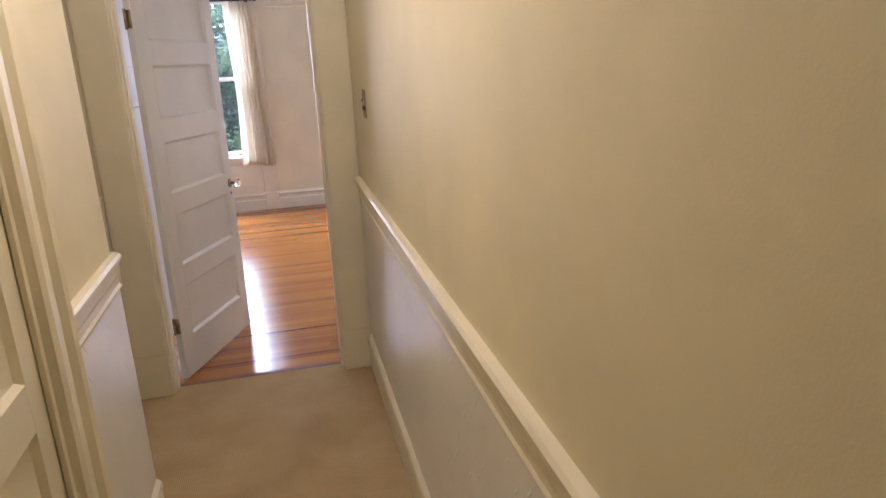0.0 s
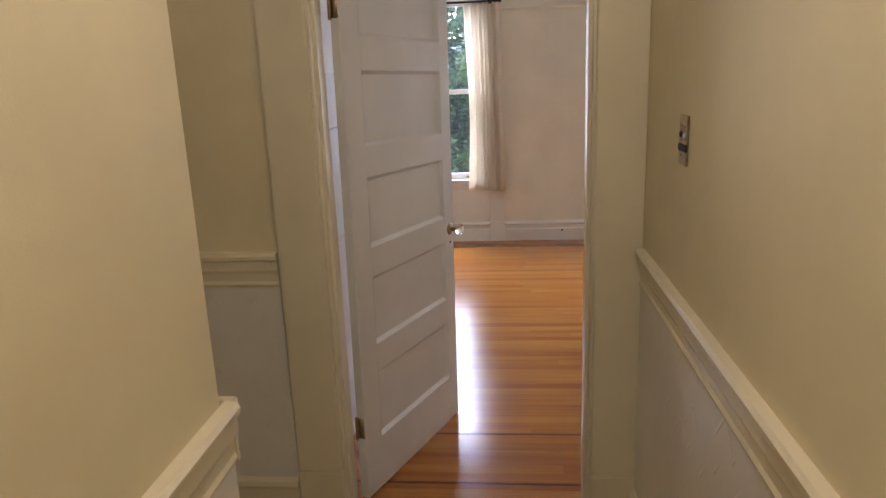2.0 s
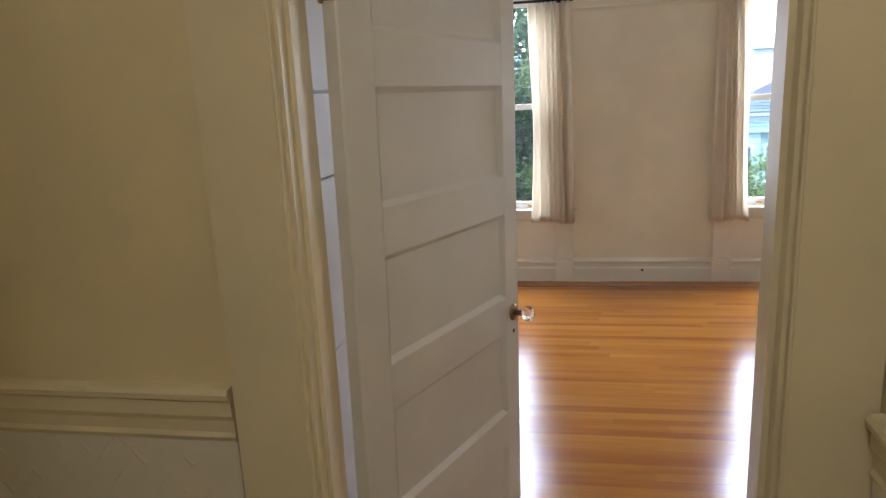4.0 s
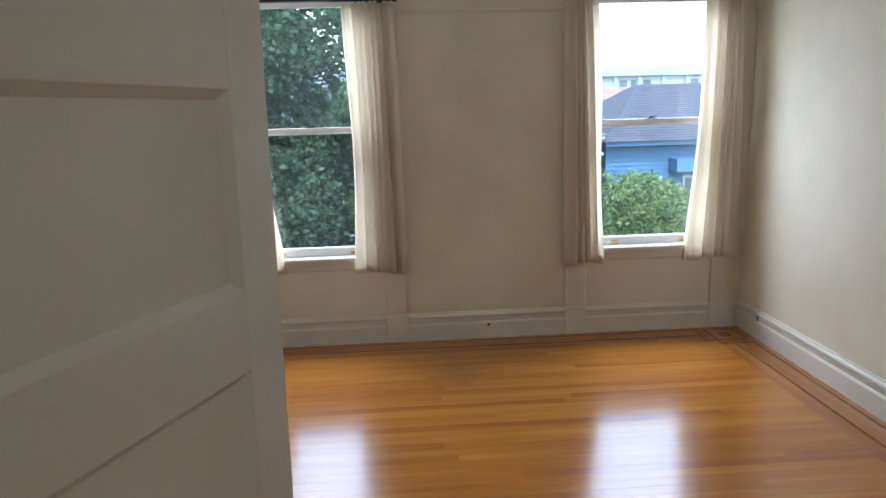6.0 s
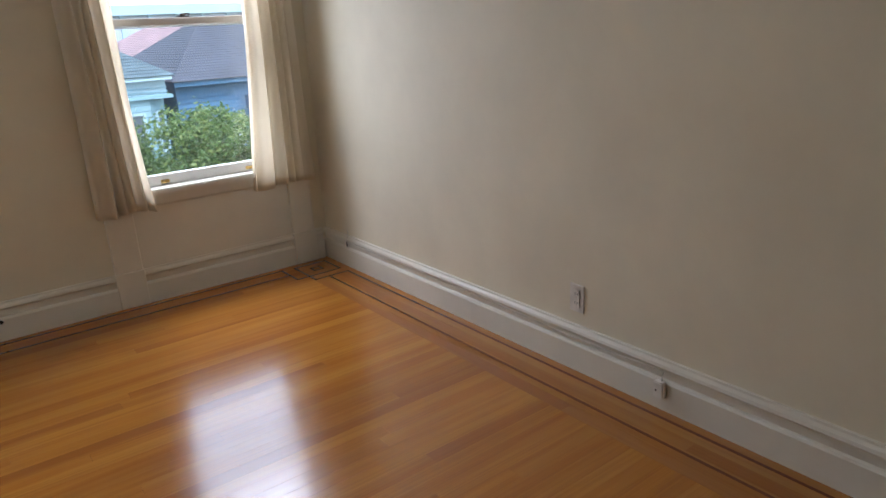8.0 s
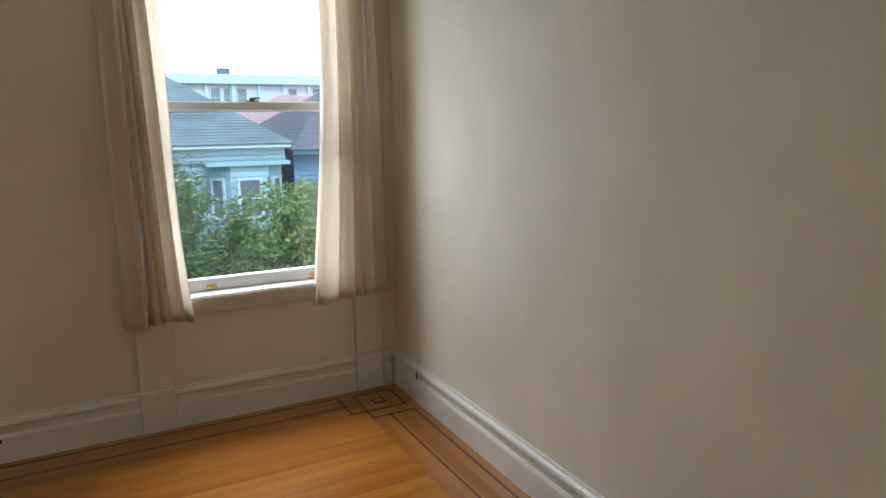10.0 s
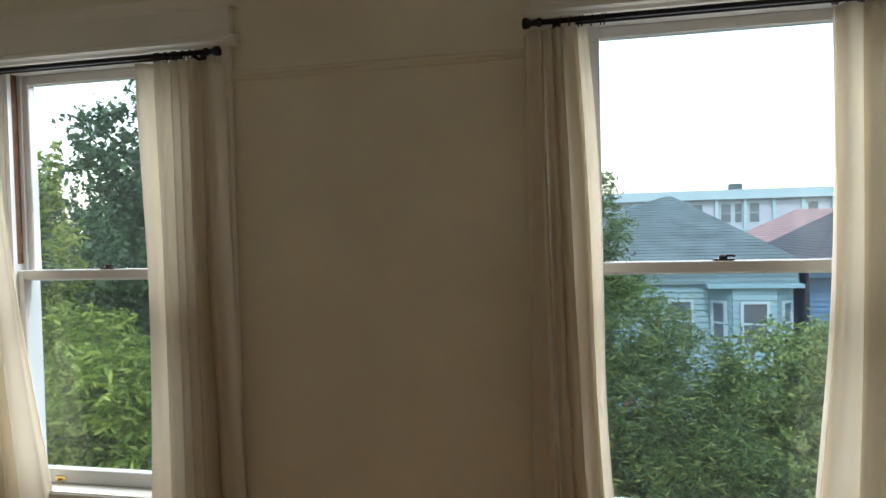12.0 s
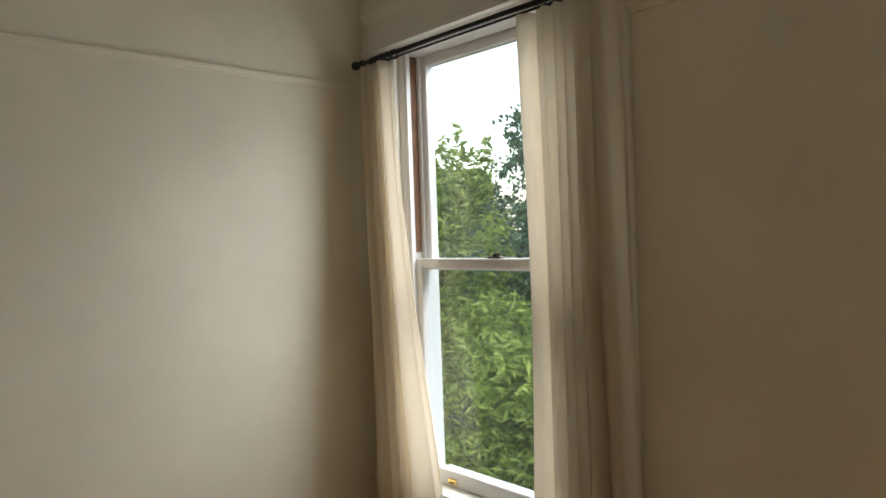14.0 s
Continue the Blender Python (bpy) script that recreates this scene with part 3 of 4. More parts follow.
# frame and casings of the doorway
frame_1 = thing("door_frame", "cream painted doorway with wide flat casings on plinth blocks", "door frame", (0, 0, 0), "structure")
part("jamb", boxes((DOOR_X0 - 0.02, DOOR_X0, HALL_Y - 0.002, YB + 0.002, 0, DOOR_H)), TRIM_HALL, frame_1)
part("jamb", boxes((DOOR_X1, DOOR_X1 + 0.02, HALL_Y - 0.002, YB + 0.002, 0, DOOR_H)), TRIM_HALL, frame_1)
part("head_jamb", boxes((DOOR_X0 - 0.02, DOOR_X1 + 0.02, HALL_Y - 0.002, YB + 0.002, DOOR_H, DOOR_H + 0.02)), TRIM_HALL, frame_1)
part("stop", boxes((DOOR_X0, DOOR_X0 + 0.010, HALL_Y + 0.03, YB - 0.06, 0, DOOR_H)), TRIM_HALL, frame_1)
part("stop", boxes((DOOR_X1 - 0.012, DOOR_X1, HALL_Y + 0.03, YB - 0.05, 0, DOOR_H)), TRIM_HALL, frame_1)
for a, b in ((-0.905, DOOR_X0 - 0.008), (DOOR_X1 + 0.008, HX - 0.001)):
    part("casing", bevelled(boxes((a, b, HALL_Y - 0.024, HALL_Y - 0.001, 0.22, DOOR_H + 0.01)), 0.004, 2), TRIM_HALL, frame_1)
    part("plinth", bevelled(boxes((a - 0.004, b + (0.004 if b < 0 else 0), HALL_Y - 0.03, HALL_Y - 0.001, 0.006, 0.22)), 0.004, 2), TRIM_HALL, frame_1)
part("head_casing", bevelled(boxes((-0.92, HX - 0.001, HALL_Y - 0.026, HALL_Y - 0.001, DOOR_H + 0.01, DOOR_H + 0.16)), 0.004, 2), TRIM_HALL, frame_1)
for a, b in ((-0.90, DOOR_X0 - 0.008), (DOOR_X1 + 0.008, DOOR_X1 + 0.143)):
    part("room_casing", bevelled(boxes((a, b, YB + 0.001, YB + 0.022, 0.0, DOOR_H + 0.14)), 0.004, 2), TRIM, frame_1)
part("threshold", bevelled(boxes((DOOR_X0, DOOR_X1, 3.119, 3.16, -0.01, 0.004)), 0.002, 1), OLD_WOOD, frame_1)

# closed side door in the hall
door_2 = panelled_door("door_2", "cream painted five-panel hall door, closed", SD1 - SD0 - 0.002, 2.035, pose(LX - 0.039, SD1 - 0.001, 0, 0, 0, -90), 0.016, 0.011, TRIM_HALL)
frame_2 = thing("door_frame", "cream moulded door casing beside the hall door", "door frame", (LX, 0, 0), "structure")
for y0, s in ((SD1, 1), (SD0, -1)):
    c = bmesh.new()
    prof = [(-0.035, 0), (-0.035, 0.012), (-0.022, 0.014), (-0.018, 0.005), (-0.002, 0.005), (0.004, 0.026), (0.02, 0.033), (0.042, 0.030), (0.05, 0.012), (0.068, 0.012), (0.072, 0.020), (0.09, 0.020), (0.094, 0.010), (0.118, 0.012), (0.126, 0.030), (0.142, 0.035), (0.155, 0.030), (0.16, 0.0)]
    lower = [c.verts.new((d, y0 + s * u, 0.006)) for u, d in prof]
    upper = [c.verts.new((d, y0 + s * u, DOOR_H + 0.01)) for u, d in prof]
    for j in range(len(prof)):
        k = (j + 1) % len(prof)
        c.faces.new((lower[j], lower[k], upper[k], upper[j]))
    c.faces.new(lower)
    c.faces.new(upper[::-1])
    part("casing", c, TRIM_HALL, frame_2)
part("head_casing", bevelled(boxes((0, 0.03, SD0 - 0.165, SD1 + 0.165, DOOR_H + 0.01, DOOR_H + 0.16)), 0.004, 1), TRIM_HALL, frame_2)
part("stop", boxes((-0.075, -0.052, SD1 - 0.014, SD1, 0, DOOR_H), (-0.075, -0.052, SD0, SD0 + 0.014, 0, DOOR_H)), TRIM_HALL, frame_2)


# ---- curtains and rods ----
def curtain(label, top, bottom, z0, z1, folds, seed, outer=0):
    """A gathered cloth panel: top and bottom are the x-extents; folds deepen downwards."""
    rnd = random.Random(seed)
    nu, nv = 110, 40
    ph = [rnd.uniform(0, 6.28) for _ in range(4)]
    bm, hem = bmesh.new(), bmesh.new()
    grid = []
    for j in range(nv + 1):
        v = j / nv
        row = []
        a = top[0] + (bottom[0] - top[0]) * v ** 1.15
        b = top[1] + (bottom[1] - top[1]) * v ** 1.15
        for i in range(nu + 1):
            u = i / nu
            drift = noise.noise(Vector((u * 2.2, v * 1.3, seed)))
            uu = u + 0.05 * math.sin(2 * math.pi * 1.4 * u + ph[0]) + 0.03 * drift * (0.3 + v)
            amp = (0.020 + 0.016 * v) * (0.75 + 0.5 * noise.noise(Vector((u * 5, 7, seed))))
            wave = math.sin(2 * math.pi * folds * uu + ph[2])
            y = amp * (wave + 0.25 * wave ** 3) + 0.35 * amp * math.sin(2 * math.pi * folds * 2.3 * uu + ph[3] + 1.2 * v)
            y += 0.010 * noise.noise(Vector((u * 9, v * 2.5, seed + 3))) * v
            x = a + (b - a) * u + 0.011 * math.cos(2 * math.pi * folds * uu + ph[2] + 0.4) * (0.5 + v) + 0.008 * drift * v
            z = z1 + (z0 - z1) * v + 0.012 * math.sin(6 * u + ph[1]) * v
            edge = max(0.0, 1 - (u if outer == 0 else 1 - u) / 0.3) ** 2
            free = (1 - u if outer == 0 else u) ** 3
            inner = (u if outer == 0 else 1 - u) ** 4
            x += (1 if outer == 0 else -1) * 0.016 * inner * math.sin(5.2 * v + seed)
            row.append((x, YF - 0.088 + 0.055 * edge + y * (1 - 0.55 * edge) + 0.010 * free * math.sin(7 * v + seed), z))
        grid.append(row)

    def sheet(mesh, rows, off):
        vs = [[mesh.verts.new((p[0], p[1] + off, p[2])) for p in r] for r in rows]
        for q in range(len(vs) - 1):
            for i in range(nu):
                mesh.faces.new((vs[q][i], vs[q][i + 1], vs[q + 1][i + 1], vs[q + 1][i]))

    sheet(bm, grid, 0.0)
    sheet(hem, grid[-2:], 0.004)
    c = solid("curtain", bm, CLOTH, label, "curtain", "", "curtains at the windows", True)
    h = part("hem", hem, CLOTH, c, "", True)
    for o in (c, h):
        th = o.modifiers.new("thickness", "SOLIDIFY")
        th.thickness, th.offset = 0.0014, 0
    return c


curtain("cream cotton curtain drawn aside, hanging straight in folds", (-1.335, -1.135), (-1.345, -0.955), 0.50, 2.14, 5.2, 3, 0)
curtain("cream cotton curtain drawn aside, hanging in many folds", (-0.505, -0.215), (-0.497, -0.185), 0.50, 2.135, 6.3, 8, 1)
curtain("cream cotton curtain drawn aside, its inner edge swinging in", (0.822, 1.015), (0.815, 1.11), 0.50, 2.135, 5.2, 13, 0)
curtain("cream cotton curtain drawn aside beside the wall", (1.70, 1.955), (1.625, 2.0), 0.505, 2.135, 5.4, 21, 1)


def curtain_rod(x0, x1):
    r = thing("curtain_rod", "thin black iron curtain rod with stepped ends", "curtain rod", ((x0 + x1) / 2, YF - 0.088, 2.158), "", "curtain rods")
    h = (x1 - x0) / 2
    part("rod", tube(bmesh.new(), [(-h + 0.05, 0, 0), (h - 0.05, 0, 0)], 0.0085, 12), ROD, r, "", True)
    part("inner_rod", tube(bmesh.new(), [(-h + 0.16, 0.03, -0.004), (h - 0.16, 0.03, -0.004)], 0.004, 8), ROD, r, "", True)
    for s in (-1, 1):
        m = pose(s * (h - 0.06), 0, 0, 0, 90 * s, 0)
        part("finial", lathe(bmesh.new(), [(0.009, 0), (0.014, 0.004), (0.014, 0.012), (0.009, 0.016), (0.009, 0.034), (0.016, 0.04), (0.017, 0.056), (0.011, 0.06)], m, 14), ROD, r, "", True)
        br = bmesh.new()
        tube(br, [(s * (h - 0.10), 0.062, -0.012), (s * (h - 0.10), 0.03, -0.014), (s * (h - 0.10), 0.004, -0.010)], 0.006, 8)
        box(br, s * (h - 0.10) - 0.012, s * (h - 0.10) + 0.012, 0.058, 0.0625, -0.035, 0.02)
        part("bracket", br, ROD, r)
        for k in range(7):
            bm = bmesh.new()
            x = s * (h - 0.115 - 0.022 * k - 0.006 * (k % 3))
            tube(bm, [(x + 0.002 * math.sin(a), 0.015 * math.cos(a), -0.006 + 0.016 * math.sin(a)) for a in [2 * math.pi * q / 14 for q in range(15)]], 0.0022, 6)
            part("ring", bm, ROD, r)
    return r


curtain_rod(-1.346, -0.196)
curtain_rod(0.827, 1.946)

# ---- small fittings ----
sw = thing("light_switch", "tarnished brass push-button light switch plate with a dark repaired band", "light switch", (HX, 2.60, 1.382))
part("plate", bevelled(boxes((-0.005, 0, -0.036, 0.036, -0.058, 0.058)), 0.002, 2), BRASS, sw)
part("band", bevelled(boxes((-0.0075, -0.004, -0.0362, 0.0362, -0.026, -0.009)), 0.001, 1), DARK, sw, "dark strip across the plate")
lefty = pose(0, 0, 0, 0, -90, 0)
part("button", lathe(bmesh.new(), [(0.0075, 0.004), (0.0075, 0.009), (0.005, 0.0105)], Matrix.Translation((0, 0.014, 0.013)) @ lefty, 14), BRONZE, sw, "dark upper button")
part("button", lathe(bmesh.new(), [(0.0075, 0.004), (0.0075, 0.008), (0.005, 0.009)], Matrix.Translation((0, -0.013, 0.010)) @ lefty, 14), PEARL, sw, "pearl inset button")
for y, z in ((0.014, 0.034), (-0.013, 0.032), (0.012, -0.036)):
    part("screw", lathe(bmesh.new(), [(0.0035, 0.0048), (0.003, 0.006)], Matrix.Translation((0, y, z)) @ lefty, 10), BRONZE, sw)

out = thing("outlet", "white wall outlet with two sockets above the baseboard", "outlet", (XR, 5.332, 0.295))
part("plate", bevelled(boxes((-0.006, 0, -0.035, 0.035, -0.056, 0.056)), 0.002, 2), PLASTIC, out)
part("socket_face", bevelled(boxes((-0.009, -0.005, -0.016, 0.016, -0.034, 0.034)), 0.002, 2), PLASTIC, out)
for z in (-0.018, 0.018):
    for y in (-0.006, 0.006):
        part("slot", boxes((-0.0096, -0.0085, y - 0.001, y + 0.001, z - 0.004, z + 0.004)), DARK, out)

jack = thing("phone_jack", "small white surface phone jack on the baseboard", "phone jack", (XR - 0.022, 4.93, 0.085))
part("case", bevelled(boxes((-0.026, 0, -0.020, 0.020, -0.03, 0.03)), 0.004, 2), PLASTIC, jack)
part("port", boxes((-0.027, -0.02, 0.004, 0.009, -0.006, 0.002)), DARK, jack)

clip = thing("cable_clip", "small white cable connector where the wire starts", "cable clip", (XR - 0.018, 7.06, 0.145))
part("case", bevelled(boxes((-0.014, 0, -0.012, 0.012, -0.026, 0.022)), 0.003, 2), PLASTIC, clip)
part("gap", boxes((-0.0146, -0.010, -0.0125, -0.008, -0.018, 0.012)), DARK, clip)

bm = bmesh.new()
pts = []
for k in range(60):
    y = 7.05 - (7.05 - 4.93) * k / 59
    pts.append((XR - 0.016 - 0.004 * math.sin(k * 0.7), y, 0.147 - 0.006 * math.sin(k * 0.33) ** 2 - 0.010 * math.exp(-((y - 5.35) / 0.3) ** 2)))
pts += [(XR - 0.026, 4.928, 0.140), (XR - 0.031, 4.926, 0.122), (XR - 0.032, 4.926, 0.112)]
tube(bm, pts, 0.003, 6)
solid("phone_cable", bm, CABLE, "thin off-white phone cable tucked along the baseboard", "cable", "", "", True)
bm = bmesh.new()
tube(bm, [(XR - 0.024, 7.058, 0.165), (XR - 0.012, 7.062, 0.185), (XR - 0.006, 7.075, 0.205), (XR - 0.004, 7.08, 0.222)], 0.002, 6)
solid("cable_end", bm, CABLE, "short loose wire end above the connector", "cable", "", "", True)

bm = bmesh.new()
rnd = random.Random(5)
pts = []
for k in range(150):
    a = k / 150 * 2 * math.pi * 4.6
    r = 0.088 + 0.012 * math.sin(a * 0.37) + 0.006 * math.sin(a * 1.9)
    pts.append((-1.19 + r * math.cos(a) + 0.01 * math.sin(a * 0.21), 7.205 + 0.75 * r * math.sin(a), 0.012 + 0.007 * (a / 6.28)))
tube(bm, pts, 0.0045, 7)
solid("cable_coil", bm, CABLE, "coil of white cable lying on the floor by the baseboard", "cable", "", "", True)

gr = thing("wall_grommet", "small dark cable hole with a white bushing in the baseboard", "cable hole", (0.34, YF - 0.022, 0.092))
north = pose(0, 0, 0, 90, 0, 0)
part("bushing", lathe(bmesh.new(), [(0.014, 0), (0.013, 0.004), (0.009, 0.005)], north, 16), PLASTIC, gr)
part("bore", lathe(bmesh.new(), [(0.010, 0.0045), (0.009, 0.007)], Matrix.Translation((-0.002, 0, 0.003)) @ north, 12), DARK, gr)

lamp = thing("ceiling_lamp", "round opal glass hall ceiling lamp", "ceiling lamp", (-0.22, 1.35, H))
part("base", lathe(bmesh.new(), [(0.11, -0.03), (0.12, -0.012), (0.12, 0.0)], Matrix(), 24), BRASS, lamp, "", True)


# ---- outside ----
solid("ground", boxes((-600, 600, 7.9, 1200, -5.4, -5.0)), GRASS, "garden ground below the windows, reaching the horizon", "ground", "structure")


def crown_mesh(name, mat, clumps, leaf, seed, per, long=1.0, droop=0.0, tuft=40):
    """Thousands of small folded leaves in uneven clumps: clumps are rows of (centre, radii)."""
    rng = np.random.default_rng(seed)
    vs, fs = [], []
    for (cx, cy, cz), (rx, ry, rz) in clumps:
        n = int(per * rx * rz)
        sub = max(8, n // tuft)
        d = rng.normal(size=(sub, 3))
        d /= np.linalg.norm(d, axis=1)[:, None]
        cent = d * rng.uniform(0.55, 1.06, (sub, 1)) ** 0.6 * (rx, ry, rz) + (cx, cy, cz)
        spread = rng.uniform(0.10, 0.30, sub) * (rx + rz) * 0.42
        which = rng.integers(0, sub, n)
        pos = cent[which] + rng.normal(size=(n, 3)) * spread[which][:, None] * 0.6
        ax = rng.normal(size=(n, 3))
        ax[:, 2] = ax[:, 2] * 0.6 - droop
        ax /= np.linalg.norm(ax, axis=1)[:, None]
        sd = np.cross(ax, rng.normal(size=(n, 3)))
        sd /= np.linalg.norm(sd, axis=1)[:, None]
        ln = leaf * rng.uniform(0.6, 1.4, (n, 1))
        wd = ln * 0.42 / long
        nrm = np.cross(ax, sd)
        quad = np.stack([pos - ax * ln * 0.5 * long, pos + sd * wd + nrm * wd * 0.3, pos + ax * ln * 0.5 * long, pos - sd * wd + nrm * wd * 0.3], 1)
        base = sum(len(v) for v in vs)
        vs.append(quad.reshape(-1, 3))
        idx = base + np.arange(n)[:, None] * 4
        fs.append(np.concatenate([idx + (0, 1, 2), idx + (0, 2, 3)]))
    v, f = np.concatenate(vs), np.concatenate(fs)
    me = bpy.data.meshes.new(name)
    me.from_pydata(v.tolist(), [], f.tolist())
    me.materials.append(mat)
    return me


def tree(name, label, base, height, limbs, mat, clumps, leaf, seed, per, long=1.0, droop=0.0, tuft=40):
    t = thing(name, label, "tree" if "tree" in name else "shrub", base)
    rnd = random.Random(seed)
    bm = bmesh.new()
    r0 = 0.035 * height
    n = 7
    tube(bm, [(0.12 * math.sin(k * 1.1), 0.1 * math.cos(k * 0.9), height * k / (n - 1)) for k in range(n)], [r0 * (1 - 0.8 * k / (n - 1)) for k in range(n)], 9)
    part("trunk", bm, BARK, t, "", True)
    for (c, rad) in clumps[:limbs]:
        lb = bmesh.new()
        z0 = height * rnd.uniform(0.35, 0.7)
        c = Vector(c) - Vector(base)
        p0 = Vector((0, 0, z0))
        tube(lb, [p0, p0.lerp(c, 0.5) + Vector((0, 0, 0.15)), c], [r0 * 0.5, r0 * 0.35, r0 * 0.12], 7)
        part("limb", lb, BARK, t, "", True)
    local = [((c[0] - base[0], c[1] - base[1], c[2] - base[2]), r) for c, r in clumps]
    cr = new("crown", crown_mesh("crown", mat, local, leaf, seed, per, long, droop, tuft))
    cr.parent = t
    cr["kind"] = "stuff"
    return t


def blob_rows(centre, radii, count, seed, size):
    rnd = random.Random(seed)
    rows = []
    for _ in range(count):
        a, b = rnd.uniform(0, 6.283), rnd.uniform(-1, 1)
        q = rnd.uniform(0.35, 0.95)
        c = math.sqrt(1 - b * b)
        s = rnd.uniform(0.7, 1.3) * size
        rows.append(((centre[0] + q * radii[0] * c * math.cos(a), centre[1] + q * radii[1] * c * math.sin(a), centre[2] + q * radii[2] * b), (s, s, s * 0.85)))
    return rows


tree("evergreen_tree", "tall dense dark evergreen tree in the garden", (-3.4, 15.0, -5.0), 8.2, 8, LEAF_DARK,
     blob_rows((-3.7, 15.0, 0.6), (4.0, 2.2, 4.8), 84, 2, 1.0), 0.085, 11, 2600)
tree("evergreen_tree", "dense dark evergreen tree at the garden's edge", (-12.0, 18.0, -5.0), 7.5, 8, LEAF_DARK,
     blob_rows((-11.5, 18.0, -0.6), (4.2, 2.0, 3.6), 50, 23, 1.1), 0.10, 24, 1500)
tree("cypress_tree", "feathery green cypress tree close to the house", (0.1, 13.2, -5.0), 7.0, 6, LEAF_CYPRESS,
     blob_rows((0.65, 13.2, -1.6), (2.4, 1.4, 2.7), 60, 4, 0.6) + blob_rows((0.2, 13.3, 1.1), (1.35, 0.9, 1.7), 26, 6, 0.40), 0.042, 12, 11500, 2.2, 0.1, 12)
tree("garden_shrub", "round light green leafy shrub below the window", (3.5, 13.5, -5.0), 4.6, 6, LEAF_LIGHT,
     blob_rows((3.5, 13.4, -1.9), (2.3, 1.3, 2.0), 95, 9, 0.52), 0.052, 14, 9000, 1.4, 0.0, 16)
def shoots(x0, x1, y, z, tall, count, seed):
    """Thin leafy shoots that stand out of a crown."""
    rnd = random.Random(seed)
    rows = []
    for k in range(count):
        x, q, lean = rnd.uniform(x0, x1), y + rnd.uniform(-0.3, 0.3), rnd.uniform(-0.25, 0.35)
        n = int(tall * rnd.uniform(0.4, 1.0) / 0.11) + 2
        for i in range(n):
            r = 0.10 * (1 - 0.6 * i / n)
            rows.append(((x + lean * i * 0.11, q, z + 0.11 * i), (r, r, r)))
    return rows


tree("bamboo_shrub", "bright green shrub with long narrow leaves outside the window", (-4.2, 10.2, -5.0), 6.4, 6, LEAF_LONG,
     blob_rows((-4.4, 10.2, -0.5), (2.6, 0.9, 2.6), 100, 17, 0.40) + blob_rows((-4.9, 10.2, 1.7), (1.75, 0.5, 0.75), 30, 19, 0.24)
     + shoots(-4.9, -3.55, 10.2, 1.8, 0.6, 16, 29) + shoots(-6.4, -4.9, 10.2, 1.9, 1.1, 16, 30), 0.058, 16, 6000, 1.7, -0.1, 7)


def clapboards(bm, x0, x1, y, z0, z1, pitch=0.18, out=0.045):
    z = z0
    while z < z1 - 1e-3:
        t = min(z + pitch, z1)
        vs = [bm.verts.new(p) for p in ((x0, y - out, z), (x1, y - out, z), (x1, y - 0.004, t), (x0, y - 0.004, t), (x0, y + 0.05, z), (x1, y + 0.05, z), (x1, y + 0.05, t), (x0, y + 0.05, t))]
        for f in ((0, 1, 2, 3), (0, 4, 5, 1), (2, 6, 7, 3), (0, 3, 7, 4), (1, 5, 6, 2)):
            bm.faces.new([vs[i] for i in f])
        z = t
    return bm


def shingled(bm, corners, rows):
    """A roof slope from its four corners (eave left, eave right, top right, top left), laid in lapped courses."""
    a, b, c, d = [Vector(p) for p in corners]
    n = (b - a).cross(d - a).normalized()
    if n.z < 0:
        n = -n
    for k in range(rows):
        u, v = k / rows, (k + 1) / rows
        p = [a.lerp(d, u) + n * 0.012, b.lerp(c, u) + n * 0.012, b.lerp(c, v), a.lerp(d, v)]
        q = [a.lerp(d, u) - n * 0.02, b.lerp(c, u) - n * 0.02]
        vs = [bm.verts.new(x) for x in p + q]
        bm.faces.new(vs[:4])
        bm.faces.new((vs[4], vs[5], vs[1], vs[0]))
    return bm


def far_window(parent, x, y, z, w, h, trim_mat=HOUSE_TRIM):
    g = part("window", boxes((x - w / 2, x + w / 2, y - 0.03, y + 0.02, z, z + h)), FAR_GLASS, parent)
    f = 0.09
    part("frame", boxes((x - w / 2 - f, x - w / 2, y - 0.07, y, z - f, z + h + f), (x + w / 2, x + w / 2 + f, y - 0.07, y, z - f, z + h + f),
                        (x - w / 2, x + w / 2, y - 0.07, y, z + h, z + h + f), (x - w / 2, x + w / 2, y - 0.07, y, z - f, z),
                        (x - w / 2, x + w / 2, y - 0.05, y, z + h * 0.5 - 0.03, z + h * 0.5 + 0.03)), trim_mat, g)
    return g


house = thing("house", "pale blue clapboard house with a bay and grey hip roof", "house", (0, 0, -5))
Z = 5.0
part("wall", clapboards(bmesh.new(), -3.5, 6.75, 27.0, 0, Z + 0.2), SIDING_LIGHT, house)
part("side_wall", boxes((-3.5, 6.75, 27.05, 37, 0, Z + 0.2)), SIDING_LIGHT, house)
part("eave", boxes((-3.9, 7.0, 26.55, 37.4, Z + 0.2, Z + 0.32), (-3.6, 6.85, 26.85, 27.0, Z - 0.25, Z + 0.2)), HOUSE_TRIM, house)
rb = bmesh.new()
shingled(rb, ((-4.0, 26.5, Z + 0.33), (7.1, 26.5, Z + 0.33), (3.85, 31.5, Z + 2.6), (3.65, 31.5, Z + 2.6)), 26)
shingled(rb, ((7.1, 26.5, Z + 0.33), (7.1, 37.5, Z + 0.33), (3.85, 32.5, Z + 2.6), (3.85, 31.5, Z + 2.6)), 26)
part("roof", rb, ROOF_GREY, house)
bay = bmesh.new()
bp = [(4.4, 27.0), (4.95, 26.35), (6.15, 26.35), (6.7, 27.0)]
z = 0.0
